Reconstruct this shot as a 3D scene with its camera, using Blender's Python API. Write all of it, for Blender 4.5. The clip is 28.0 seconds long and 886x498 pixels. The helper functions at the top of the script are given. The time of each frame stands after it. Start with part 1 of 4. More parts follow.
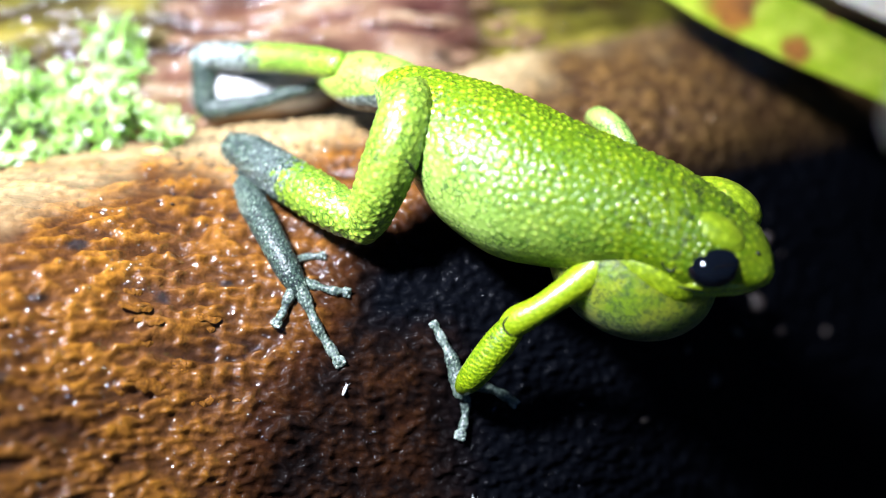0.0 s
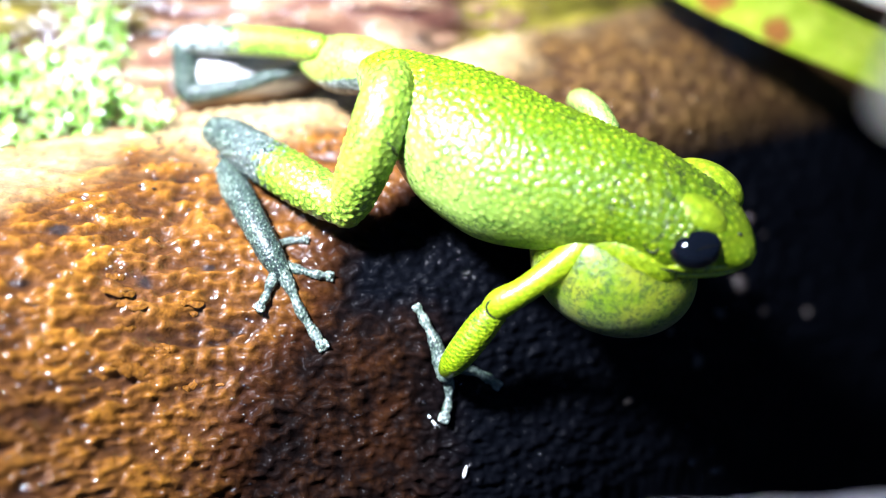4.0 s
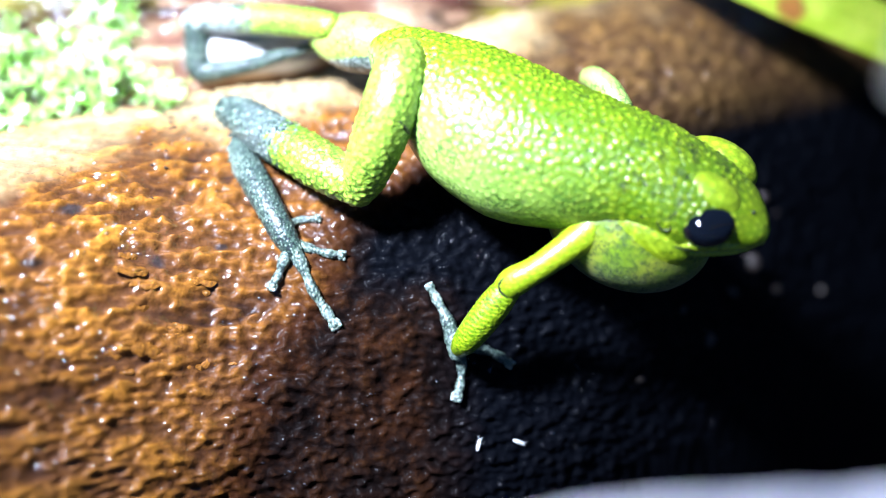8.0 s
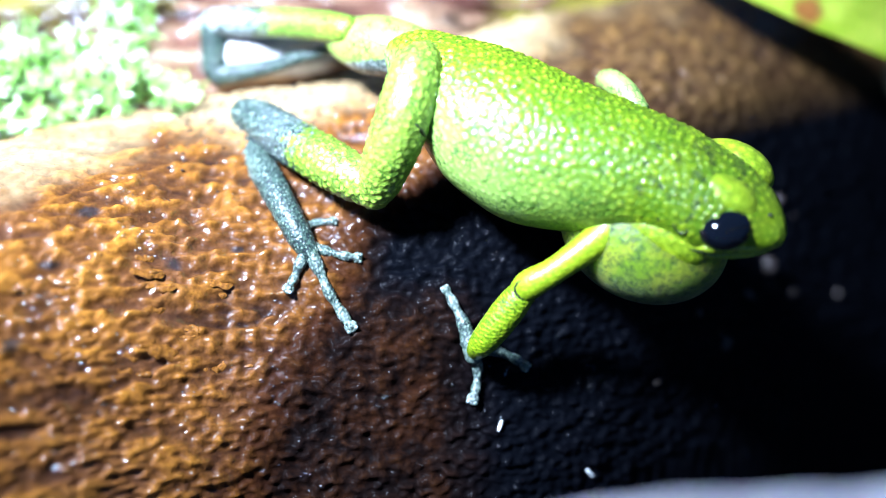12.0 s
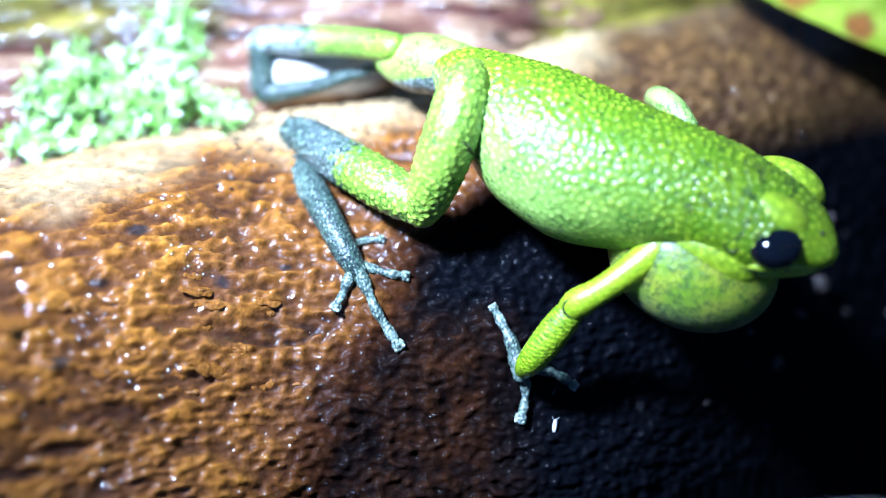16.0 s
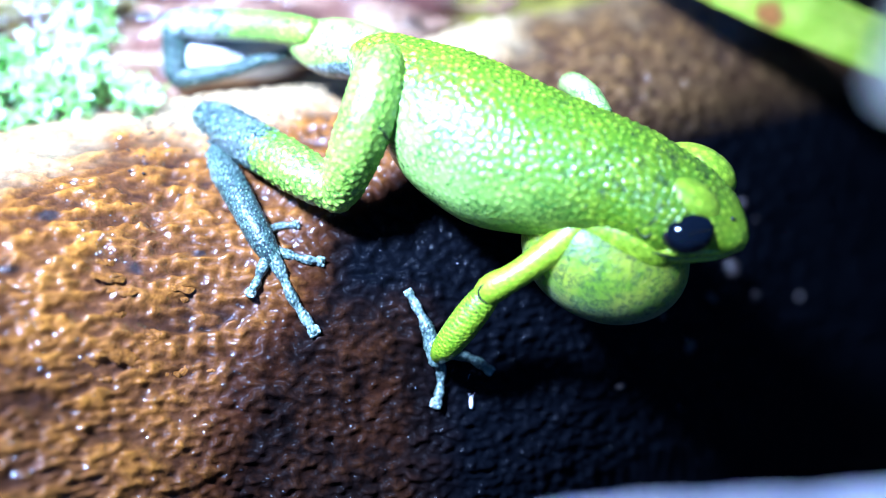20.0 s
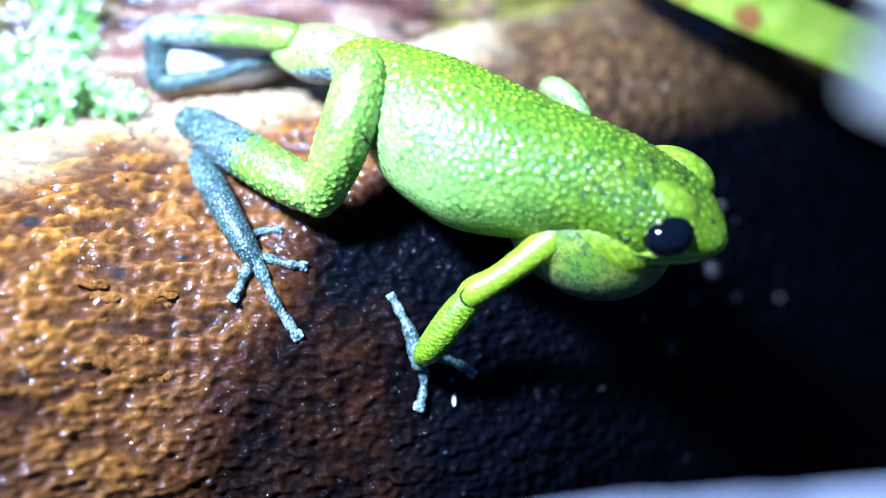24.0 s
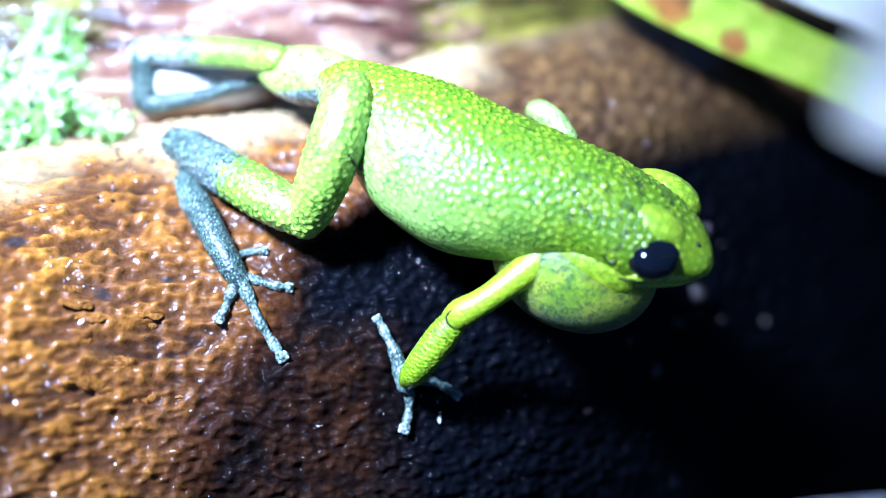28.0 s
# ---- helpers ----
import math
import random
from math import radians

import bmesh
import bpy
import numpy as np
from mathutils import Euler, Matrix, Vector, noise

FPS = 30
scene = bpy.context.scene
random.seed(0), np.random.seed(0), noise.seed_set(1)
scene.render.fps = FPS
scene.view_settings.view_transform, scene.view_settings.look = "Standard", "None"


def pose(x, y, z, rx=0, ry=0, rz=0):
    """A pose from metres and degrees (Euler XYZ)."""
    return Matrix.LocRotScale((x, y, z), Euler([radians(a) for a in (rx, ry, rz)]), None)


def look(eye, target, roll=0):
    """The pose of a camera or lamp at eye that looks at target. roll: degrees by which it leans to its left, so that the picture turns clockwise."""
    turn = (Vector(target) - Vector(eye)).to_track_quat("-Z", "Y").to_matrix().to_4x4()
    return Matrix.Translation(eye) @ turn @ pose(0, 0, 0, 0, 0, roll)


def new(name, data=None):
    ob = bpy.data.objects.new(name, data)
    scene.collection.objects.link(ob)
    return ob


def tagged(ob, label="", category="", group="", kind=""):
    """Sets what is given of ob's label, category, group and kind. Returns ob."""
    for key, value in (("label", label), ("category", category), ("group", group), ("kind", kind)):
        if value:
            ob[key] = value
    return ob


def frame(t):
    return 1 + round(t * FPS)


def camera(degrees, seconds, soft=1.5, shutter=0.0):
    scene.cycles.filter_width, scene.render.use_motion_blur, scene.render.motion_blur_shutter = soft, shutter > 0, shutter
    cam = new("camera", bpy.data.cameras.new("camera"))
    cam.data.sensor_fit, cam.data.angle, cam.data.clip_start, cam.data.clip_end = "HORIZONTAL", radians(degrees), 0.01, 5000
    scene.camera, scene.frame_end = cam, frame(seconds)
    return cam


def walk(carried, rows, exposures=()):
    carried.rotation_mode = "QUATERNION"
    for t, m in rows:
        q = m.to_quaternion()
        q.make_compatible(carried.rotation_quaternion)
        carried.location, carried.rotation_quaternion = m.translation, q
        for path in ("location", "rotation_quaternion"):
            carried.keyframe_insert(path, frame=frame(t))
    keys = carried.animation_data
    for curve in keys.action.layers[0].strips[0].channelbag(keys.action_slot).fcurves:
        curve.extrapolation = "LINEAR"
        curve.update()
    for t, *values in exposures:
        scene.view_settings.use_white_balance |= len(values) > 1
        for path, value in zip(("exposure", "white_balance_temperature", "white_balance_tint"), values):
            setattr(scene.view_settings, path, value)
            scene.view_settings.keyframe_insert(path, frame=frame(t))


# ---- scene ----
from mathutils.bvhtree import BVHTree
from mathutils.kdtree import KDTree

# A tiny frog calling on a wet log, lit by a torch. Lengths below are in millimetres;
# MM turns them into metres. The slope frame has its plane on the log's tilted upper
# face: a runs along the log, b up the slope, c straight out of it (50 degrees up).
MM = 0.001
SLOPE_SIN, SLOPE_COS = math.sin(radians(50)), math.cos(radians(50))


def W(a, b, c):
    """Slope frame to world, both in millimetres."""
    return Vector((a, SLOPE_SIN * b - SLOPE_COS * c, SLOPE_COS * b + SLOPE_SIN * c))


# ---------------------------------------------------------------- camera
cam = camera(34.4, 28.0, soft=0.8)
cam.data.dof.use_dof = True
cam.data.dof.focus_distance = 0.0655
cam.data.dof.aperture_fstop = 16.5
EYE_AT = 65.0
STAND = pose(0, 0, 0, 40, 0, 0)


def aim(tilt, pan, roll, nearer):
    eye = Matrix.Translation(W(0, 0, EYE_AT - nearer) * MM)
    return eye @ STAND @ pose(0, 0, 0, 0, pan, 0) @ pose(0, 0, 0, tilt, 0, 0) @ pose(0, 0, 0, 0, 0, roll)


walk(cam, [
    (0.0, aim(0.00, 0.00, 0.00, 0.00)), (0.5, aim(-0.01, -0.13, -0.13, 0.01)), (1.0, aim(-0.05, -0.18, -0.18, 0.03)), (1.5, aim(-0.18, -0.11, -0.32, 0.05)),
    (2.0, aim(-0.28, 0.00, -0.31, 0.06)), (2.5, aim(-0.40, 0.13, -0.42, 0.04)), (3.0, aim(-0.45, -0.32, -0.34, 0.03)), (3.5, aim(-0.51, -0.74, -0.31, -0.02)),
    (5.5, aim(-1.40, -0.38, -0.47, 0.05)), (6.0, aim(-1.53, -0.71, -0.43, -0.01)), (6.5, aim(-1.63, -0.84, -0.47, -0.04)), (7.0, aim(-1.50, -0.71, -0.44, 0.00)),
    (7.5, aim(-1.60, -0.47, -0.44, 0.01)), (8.0, aim(-1.53, -0.19, -0.45, 0.10)), (8.5, aim(-1.44, -0.29, -0.51, 0.00)), (9.0, aim(-1.32, -0.37, -0.44, 0.02)),
    (9.5, aim(-1.49, -0.73, -0.43, -0.03)), (10.0, aim(-1.63, -0.85, -0.55, -0.11)), (10.5, aim(-1.79, -0.41, -0.57, 0.04)), (11.0, aim(-1.68, -0.24, -0.59, 0.01)),
    (11.5, aim(-1.41, 0.11, -0.44, 0.10)), (12.0, aim(-1.42, 0.45, -0.43, 0.07)), (12.5, aim(-1.46, 0.36, -0.44, 0.07)), (14.5, aim(-0.41, 1.18, -0.41, 0.19)),
    (15.0, aim(-0.42, 1.28, -0.34, 0.15)), (15.5, aim(-0.51, 1.84, -0.40, 0.25)), (16.0, aim(-0.68, 2.36, -0.42, 0.29)), (16.5, aim(-0.82, 3.06, -0.47, 0.36)),
    (17.0, aim(-0.74, 3.50, -0.42, 0.32)), (17.5, aim(-0.79, 3.02, -0.39, 0.23)), (18.0, aim(-0.83, 2.02, -0.33, 0.11)), (18.5, aim(-1.02, 0.90, -0.39, 0.08)),
    (19.0, aim(-1.03, -1.03, -0.29, 0.03)), (19.5, aim(-1.21, -1.66, -0.48, 0.17)), (20.0, aim(-1.29, -1.02, -0.43, 0.26)), (20.1, aim(-0.92, -1.07, -0.46, 0.24)),
    (20.2, aim(-0.07, -1.13, -0.48, 0.22)), (20.3, aim(0.48, -1.18, -0.51, 0.20)), (20.4, aim(0.48, -1.24, -0.53, 0.18)), (20.5, aim(0.46, -1.29, -0.56, 0.15)),
    (21.0, aim(0.17, -1.36, -0.50, 0.15)), (21.5, aim(-0.32, -0.72, -0.61, 0.18)), (23.5, aim(-0.89, -1.67, -0.66, -0.11)), (24.0, aim(-1.14, -1.73, -0.78, -0.08)),
    (24.5, aim(-1.21, -1.64, -0.76, -0.09)), (25.0, aim(-1.58, -1.33, -0.86, -0.04)), (25.5, aim(-1.38, -1.10, -0.67, 0.03)), (26.0, aim(-1.00, -1.28, -0.60, -0.02)),
    (26.5, aim(-0.82, -1.48, -0.58, -0.08)), (27.0, aim(-0.68, -1.92, -0.68, -0.08)), (27.5, aim(-0.48, -1.93, -0.61, -0.01)), (28.0, aim(-0.26, -2.30, -0.50, -0.10)),
], exposures=[
    (0.0, -1.11, 6380, 11), (1.5, -0.98, 6380, 11), (3.0, -0.60, 6330, 12), (6.0, -0.50, 6080, 11),
    (8.0, -0.46, 5760, 10), (11.0, -0.48, 5460, 8), (15.0, -0.74, 4960, 8), (17.0, -0.74, 4760, 9),
    (19.0, -0.51, 4460, 12), (20.0, -0.41, 4400, 13), (21.0, -0.66, 4530, 13), (24.0, -0.59, 4500, 12),
    (25.5, -0.53, 4500, 12), (28.0, -0.48, 4680, 12)])

# ---------------------------------------------------------------- light
world = bpy.data.worlds.new("dim_forest")
scene.world = world
world.use_nodes = True
back = world.node_tree.nodes["Background"]
back.inputs["Color"].default_value = (0.22, 0.45, 1.0, 1)
back.inputs["Strength"].default_value = 0.32


def torch(name, at, target, power, angle, blend, size):
    data = bpy.data.lights.new(name, "SPOT")
    data.energy, data.spot_size, data.spot_blend, data.shadow_soft_size = power, radians(angle), blend, size * MM
    data.color = (0.94, 1.0, 1.14)
    ob = new(name, data)
    ob.matrix_world = look(at * MM, target * MM)
    return ob


torch("torch_lamp", W(-50, 59, 85), W(-10, 8.5, -3), 5.8, 29.5, 1.0, 9)

# the faint spill round the torch's hot spot
torch("torch_spill", W(-50, 59, 85), W(2, 4, 0), 0.95, 90, 0.8, 9)

# ---------------------------------------------------------------- materials


def material(name):
    m = bpy.data.materials.new(name)
    m.use_nodes = True
    m.node_tree.nodes.clear()
    return m


class Nodes:
    """Short calls for a material's nodes."""

    def __init__(self, m):
        self.t = m.node_tree
        self.out = self.t.nodes.new("ShaderNodeOutputMaterial")
        self.bsdf = self.t.nodes.new("ShaderNodeBsdfPrincipled")
        self.t.links.new(self.bsdf.outputs[0], self.out.inputs[0])
        self.coord = self.t.nodes.new("ShaderNodeTexCoord").outputs["Object"]

    def put(self, socket, value):
        if hasattr(value, "is_output"):
            self.t.links.new(value, socket)
        else:
            socket.default_value = value

    def mapped(self, sx, sy, sz, turn=(0, 0, 0)):
        n = self.t.nodes.new("ShaderNodeMapping")
        self.t.links.new(self.coord, n.inputs[0])
        n.inputs["Rotation"].default_value = turn
        n.inputs["Scale"].default_value = (sx, sy, sz)
        return n.outputs[0]

    def noise(self, vec, scale=1.0, detail=4.0, rough=0.55, warp=0.0):
        n = self.t.nodes.new("ShaderNodeTexNoise")
        self.t.links.new(vec, n.inputs["Vector"])
        n.inputs["Scale"].default_value, n.inputs["Detail"].default_value = scale, detail
        n.inputs["Roughness"].default_value, n.inputs["Distortion"].default_value = rough, warp
        return n.outputs["Fac"]

    def cells(self, vec, scale=1.0, feature="F1"):
        n = self.t.nodes.new("ShaderNodeTexVoronoi")
        n.feature = feature
        self.t.links.new(vec, n.inputs["Vector"])
        n.inputs["Scale"].default_value = scale
        return n.outputs["Distance"]

    def ramp(self, fac, stops):
        n = self.t.nodes.new("ShaderNodeValToRGB")
        el = n.color_ramp.elements
        while len(el) < len(stops):
            el.new(0.5)
        for e, (p, c) in zip(el, stops):
            e.position = p
            e.color = (*c, 1) if len(c) == 3 else c
        self.put(n.inputs[0], fac)
        return n.outputs[0]

    def step(self, fac, lo, hi, a=0.0, b=1.0):
        n = self.t.nodes.new("ShaderNodeMapRange")
        n.interpolation_type = "SMOOTHSTEP"
        self.put(n.inputs[0], fac)
        for k, v in zip((1, 2, 3, 4), (lo, hi, a, b)):
            n.inputs[k].default_value = v
        return n.outputs[0]

    def mix(self, fac, a, b, how="MIX"):
        n = self.t.nodes.new("ShaderNodeMixRGB")
        n.blend_type = how
        self.put(n.inputs[0], fac)
        for s, v in ((n.inputs[1], a), (n.inputs[2], b)):
            self.put(s, (*v, 1) if isinstance(v, tuple) and len(v) == 3 else v)
        return n.outputs[0]

    def math(self, how, a, b=0.0):
        n = self.t.nodes.new("ShaderNodeMath")
        n.operation = how
        self.put(n.inputs[0], a)
        self.put(n.inputs[1], b)
        return n.outputs[0]

    def attr(self, name):
        n = self.t.nodes.new("ShaderNodeAttribute")
        n.attribute_name = name
        return n.outputs["Fac"]

    def axis(self, k):
        n = self.t.nodes.new("ShaderNodeSeparateXYZ")
        self.t.links.new(self.coord, n.inputs[0])
        return n.outputs[k]

    def bump(self, height, mm, strength=1.0, under=None):
        n = self.t.nodes.new("ShaderNodeBump")
        n.inputs["Distance"].default_value = mm * MM
        self.put(n.inputs["Strength"], strength)
        self.t.links.new(height, n.inputs["Height"])
        if under is not None:
            self.t.links.new(under, n.inputs["Normal"])
        return n.outputs[0]

    def surface(self, color, rough, normal=None, **more):
        self.put(self.bsdf.inputs["Base Color"], (*color, 1) if isinstance(color, tuple) and len(color) == 3 else color)
        self.put(self.bsdf.inputs["Roughness"], rough)
        if normal is not None:
            self.t.links.new(normal, self.bsdf.inputs["Normal"])
        for k, v in more.items():
            self.put(self.bsdf.inputs[k.replace("_", " ")], v)


def wet_wood(name, stops, grain=(0.28, 1.5, 1.5), turn=0.0, film=0.9, dark=None, dry=0.12, pale_glare=None):
    """dark: colours of sodden wood and painted shade that take over along the log, by attribute."""
    m = material(name)
    n = Nodes(m)
    k = 1 / MM
    long = n.mapped(grain[0] * k, grain[1] * k, grain[2] * k, (0, 0, turn))
    even = n.mapped(k, k, k)
    fibre = n.noise(long, 1.0, 6, 0.6, 0.4)
    blotch = n.noise(even, 0.22, 3, 0.5)
    fine = n.noise(even, 6.0, 4, 0.65)
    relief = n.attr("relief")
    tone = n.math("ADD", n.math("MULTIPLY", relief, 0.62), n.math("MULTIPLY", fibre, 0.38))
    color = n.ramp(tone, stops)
    color = n.mix(n.step(blotch, 0.5, 0.72, 0, 0.75), color, n.mix(0.55, color, (0.12, 0.046, 0.018)))
    color = n.mix(n.step(fine, 0.3, 0.75, 0.40, 0.0), color, (0.02, 0.010, 0.006))
    stain = n.noise(even, 0.42, 2, 0.5)
    color = n.mix(n.step(stain, 0.68, 0.78, 0, 0.75), color, (0.012, 0.014, 0.018))
    color = n.mix(n.math("MULTIPLY", n.step(n.math("ADD", n.attr("knot"), n.math("MULTIPLY", n.math("SUBTRACT", fine, 0.5), 0.9)), 0.25, 0.85), 0.85), color, (0.020, 0.019, 0.021))
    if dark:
        # torch falloff and the frog's shadow are coloured in with the dark wood
        rot_shade = n.math("ADD", n.attr("rot_shade"), n.math("MULTIPLY", n.math("SUBTRACT", n.noise(even, 0.34, 8, 0.75), 0.5), 1.9))
        color = n.mix(n.step(rot_shade, -0.1, 0.6), color, n.mix(0.88, color, (0.022, 0.0066, 0.0028)))
        color = n.mix(n.step(rot_shade, 0.35, 1.15), color, n.ramp(tone, dark))
        # near-black: shade below and beyond the frog, put into the colour
        color = n.mix(n.step(n.attr("rot_shade"), 1.05, 1.6, 0.0, 0.95), color, (0.0013, 0.0017, 0.0028))
    color = n.mix(n.math("MULTIPLY", n.attr("weathered"), 0.8), color, n.mix(n.step(tone, 0.3, 0.75), (0.045, 0.023, 0.010), (0.150, 0.086, 0.028)))
    # pale wood and the torch's overexposure mixed in as one colour
    if pale_glare:
        color = n.mix(n.math("MULTIPLY", n.step(n.math("ADD", n.attr("crown"), n.math("MULTIPLY", n.math("SUBTRACT", blotch, 0.5), 0.8)), 0.25, 0.8), 0.66), color,
                      n.mix(n.step(fibre, 0.3, 0.7), tuple(c * 0.6 for c in pale_glare), pale_glare))
    b1 = n.bump(fibre, 0.10, 0.45)
    b2 = n.bump(n.noise(even, 3.2, 2, 0.5), 0.08, 0.6, b1)
    b3 = n.bump(fine, 0.05, 0.5, b2)
    drops = n.bump(n.noise(even, 3.0, 1, 0.4), 0.15, 1.0)
    wet = n.math("ADD", n.step(n.noise(even, 1.3, 3, 0.6), 0.45, 0.58, 0.10, film), n.step(n.noise(even, 4.5, 2, 0.5), 0.58, 0.66, 0.0, film * 0.8))
    if dark:
        wet = n.math("MULTIPLY", wet, n.step(n.attr("rot_shade"), 0.2, 0.8, 1.0, dry))
    n.surface(color, n.step(fine, 0.3, 0.7, 0.42, 0.66), b3, Specular_IOR_Level=n.step(n.attr("rot_shade"), 0.2, 0.8, 0.10, 0.16 * dry + 0.004), Coat_Weight=wet, Coat_Roughness=0.15, Coat_Normal=drops)
    return m


def frog_skin(name):
    """Granular skin: yellow-green, mint where pale is 1, speckled slate where tone is 1."""
    m = material(name)
    n = Nodes(m)
    k = 1 / MM
    v = n.mapped(k, k, k)
    wart = n.attr("wart")
    tone = n.attr("tone")
    warped = n.t.nodes.new("ShaderNodeVectorMath")
    wob = n.t.nodes.new("ShaderNodeTexNoise")
    n.t.links.new(v, wob.inputs["Vector"])
    wob.inputs["Scale"].default_value = 3.0
    scaled = n.t.nodes.new("ShaderNodeVectorMath")
    scaled.operation = "SCALE"
    scaled.inputs["Scale"].default_value = 0.16
    n.t.links.new(wob.outputs["Color"], scaled.inputs[0])
    n.t.links.new(v, warped.inputs[0])
    n.t.links.new(scaled.outputs[0], warped.inputs[1])
    grains = n.cells(warped.outputs[0], 4.6)
    cells = n.cells(v, 7.5)
    fine = n.noise(v, 9.0, 3, 0.6)
    base = n.ramp(n.noise(v, 0.5, 3, 0.5), [(0.3, (0.155, 0.262, 0.001)), (0.7, (0.245, 0.325, 0.001))])
    top = n.mix(n.math("MULTIPLY", n.step(wart, 0.35, 0.8), 0.75), base, (0.47, 0.60, 0.016))
    skin = n.mix(n.step(wart, 0.02, 0.36), n.mix(0.42, base, (0.030, 0.105, 0.001)), top)
    smooth = n.math("SUBTRACT", 1.0, n.math("MULTIPLY", n.attr("sleek"), 0.75))
    skin = n.mix(n.math("MULTIPLY", smooth, n.step(cells, 0.42, 0.75, 0.0, 0.40)), skin, (0.05, 0.15, 0.003))
    pepper = n.math("MULTIPLY", n.step(n.noise(v, 8.5, 3, 0.7), 0.42, 0.53, 1.0, 0.0), n.step(wart, 0.25, 0.85, 0.85, 0.25))
    skin = n.mix(n.math("MULTIPLY", pepper, smooth), skin, (0.042, 0.105, 0.001))
    spots = n.math("ADD", n.noise(v, 2.0, 5, 0.75, 0.6), n.math("MULTIPLY", n.attr("mottle"), 0.105))
    speck = n.math("MULTIPLY", n.step(spots, 0.595, 0.65), n.math("MULTIPLY", smooth, n.step(fine, 0.40, 0.50)))
    skin = n.mix(n.math("MULTIPLY", speck, 0.9), skin, (0.010, 0.018, 0.008))
    # slate limbs: pale round granules on near-black skin
    dust = n.step(n.noise(v, 6.0, 4, 0.7), 0.40, 0.60)
    broad = n.step(n.noise(v, 0.9, 3, 0.6), 0.38, 0.62)
    middle = n.mix(broad, (0.040, 0.066, 0.050), (0.066, 0.108, 0.078))
    granule = n.mix(dust, middle, n.mix(broad, (0.17, 0.22, 0.18), (0.29, 0.335, 0.265)))
    grey = n.mix(n.step(wart, 0.32, 0.66), n.mix(n.math("MULTIPLY", dust, 0.8), (0.008, 0.013, 0.014), middle), granule)
    edge = n.math("ADD", tone, n.math("MULTIPLY", n.math("SUBTRACT", n.noise(v, 2.2, 5, 0.75), 0.5), 0.75))
    color = n.mix(n.step(edge, 0.44, 0.56), skin, grey)
    lace = n.math("MULTIPLY", n.step(n.cells(warped.outputs[0], 3.1, "DISTANCE_TO_EDGE"), 0.02, 0.12, 1.0, 0.0), n.step(n.noise(v, 0.8, 4, 0.6), 0.42, 0.54))
    mint = n.mix(n.step(wart, 0.1, 0.8, 0.0, 0.5), n.mix(n.math("MULTIPLY", lace, 0.8), (0.32, 0.50, 0.095), (0.02, 0.09, 0.01)), (0.48, 0.63, 0.26))
    frost = n.mix(n.step(n.math("ADD", n.noise(v, 3.2, 4, 0.75), n.math("MULTIPLY", n.noise(v, 0.7, 2, 0.5), 0.5)), 0.70, 0.80), (0.56, 0.64, 0.62), (0.020, 0.030, 0.032))
    color = n.mix(n.math("MULTIPLY", n.attr("pale"), 0.65), color, n.mix(n.step(edge, 0.44, 0.56), mint, frost))
    color = n.mix(n.math("MULTIPLY", n.math("MULTIPLY", lace, n.step(n.attr("pale"), 0.05, 0.35, 0.0, 0.7)), n.step(edge, 0.44, 0.56, 1.0, 0.0)), color, (0.018, 0.075, 0.006))
    rugged = n.math("MULTIPLY", n.step(wart, 0.85, 1.0, 0.7, 0.40), n.math("SUBTRACT", 1.0, n.math("MAXIMUM", n.math("MULTIPLY", n.attr("sleek"), 0.8), n.math("MULTIPLY", n.attr("pale"), 0.6))))
    b1 = n.bump(n.math("SUBTRACT", 1.0, grains), 0.06, rugged)
    b2 = n.bump(fine, 0.02, 0.5, n.bump(n.math("SUBTRACT", 1.0, cells), 0.03, rugged, b1))
    n.surface(color, n.step(fine, 0.3, 0.7, 0.40, 0.50), b2, Specular_IOR_Level=n.math("ADD", 0.36, n.math("MULTIPLY", n.attr("pale"), 0.45)), Subsurface_Weight=0.06,
              Subsurface_Radius=(0.6, 1.0, 0.3), Subsurface_Scale=0.5 * MM, Coat_Weight=n.math("MULTIPLY", n.step(tone, 0.3, 0.9, 0.85, 0.18), n.math("MAXIMUM", n.step(wart, 0.15, 0.8, 0.30, 1.0), n.attr("pale"))), Coat_IOR=1.6, Coat_Roughness=0.24, Coat_Normal=n.bump(n.math("SUBTRACT", 1.0, grains), 0.035, rugged))
    return m


def plain(name, color, rough=0.5, metal=0.0, vary=0.25, scale=2.0, coat=0.0):
    m = material(name)
    n = Nodes(m)
    k = 1 / MM
    v = n.mapped(k, k, k)
    f = n.noise(v, scale, 5, 0.6)
    dark = tuple(c * (1 - vary) for c in color)
    n.surface(n.mix(n.step(f, 0.3, 0.7), dark, color), rough, n.bump(f, 0.04, 0.4), Metallic=metal, Coat_Weight=coat, Coat_Roughness=0.22)
    return m


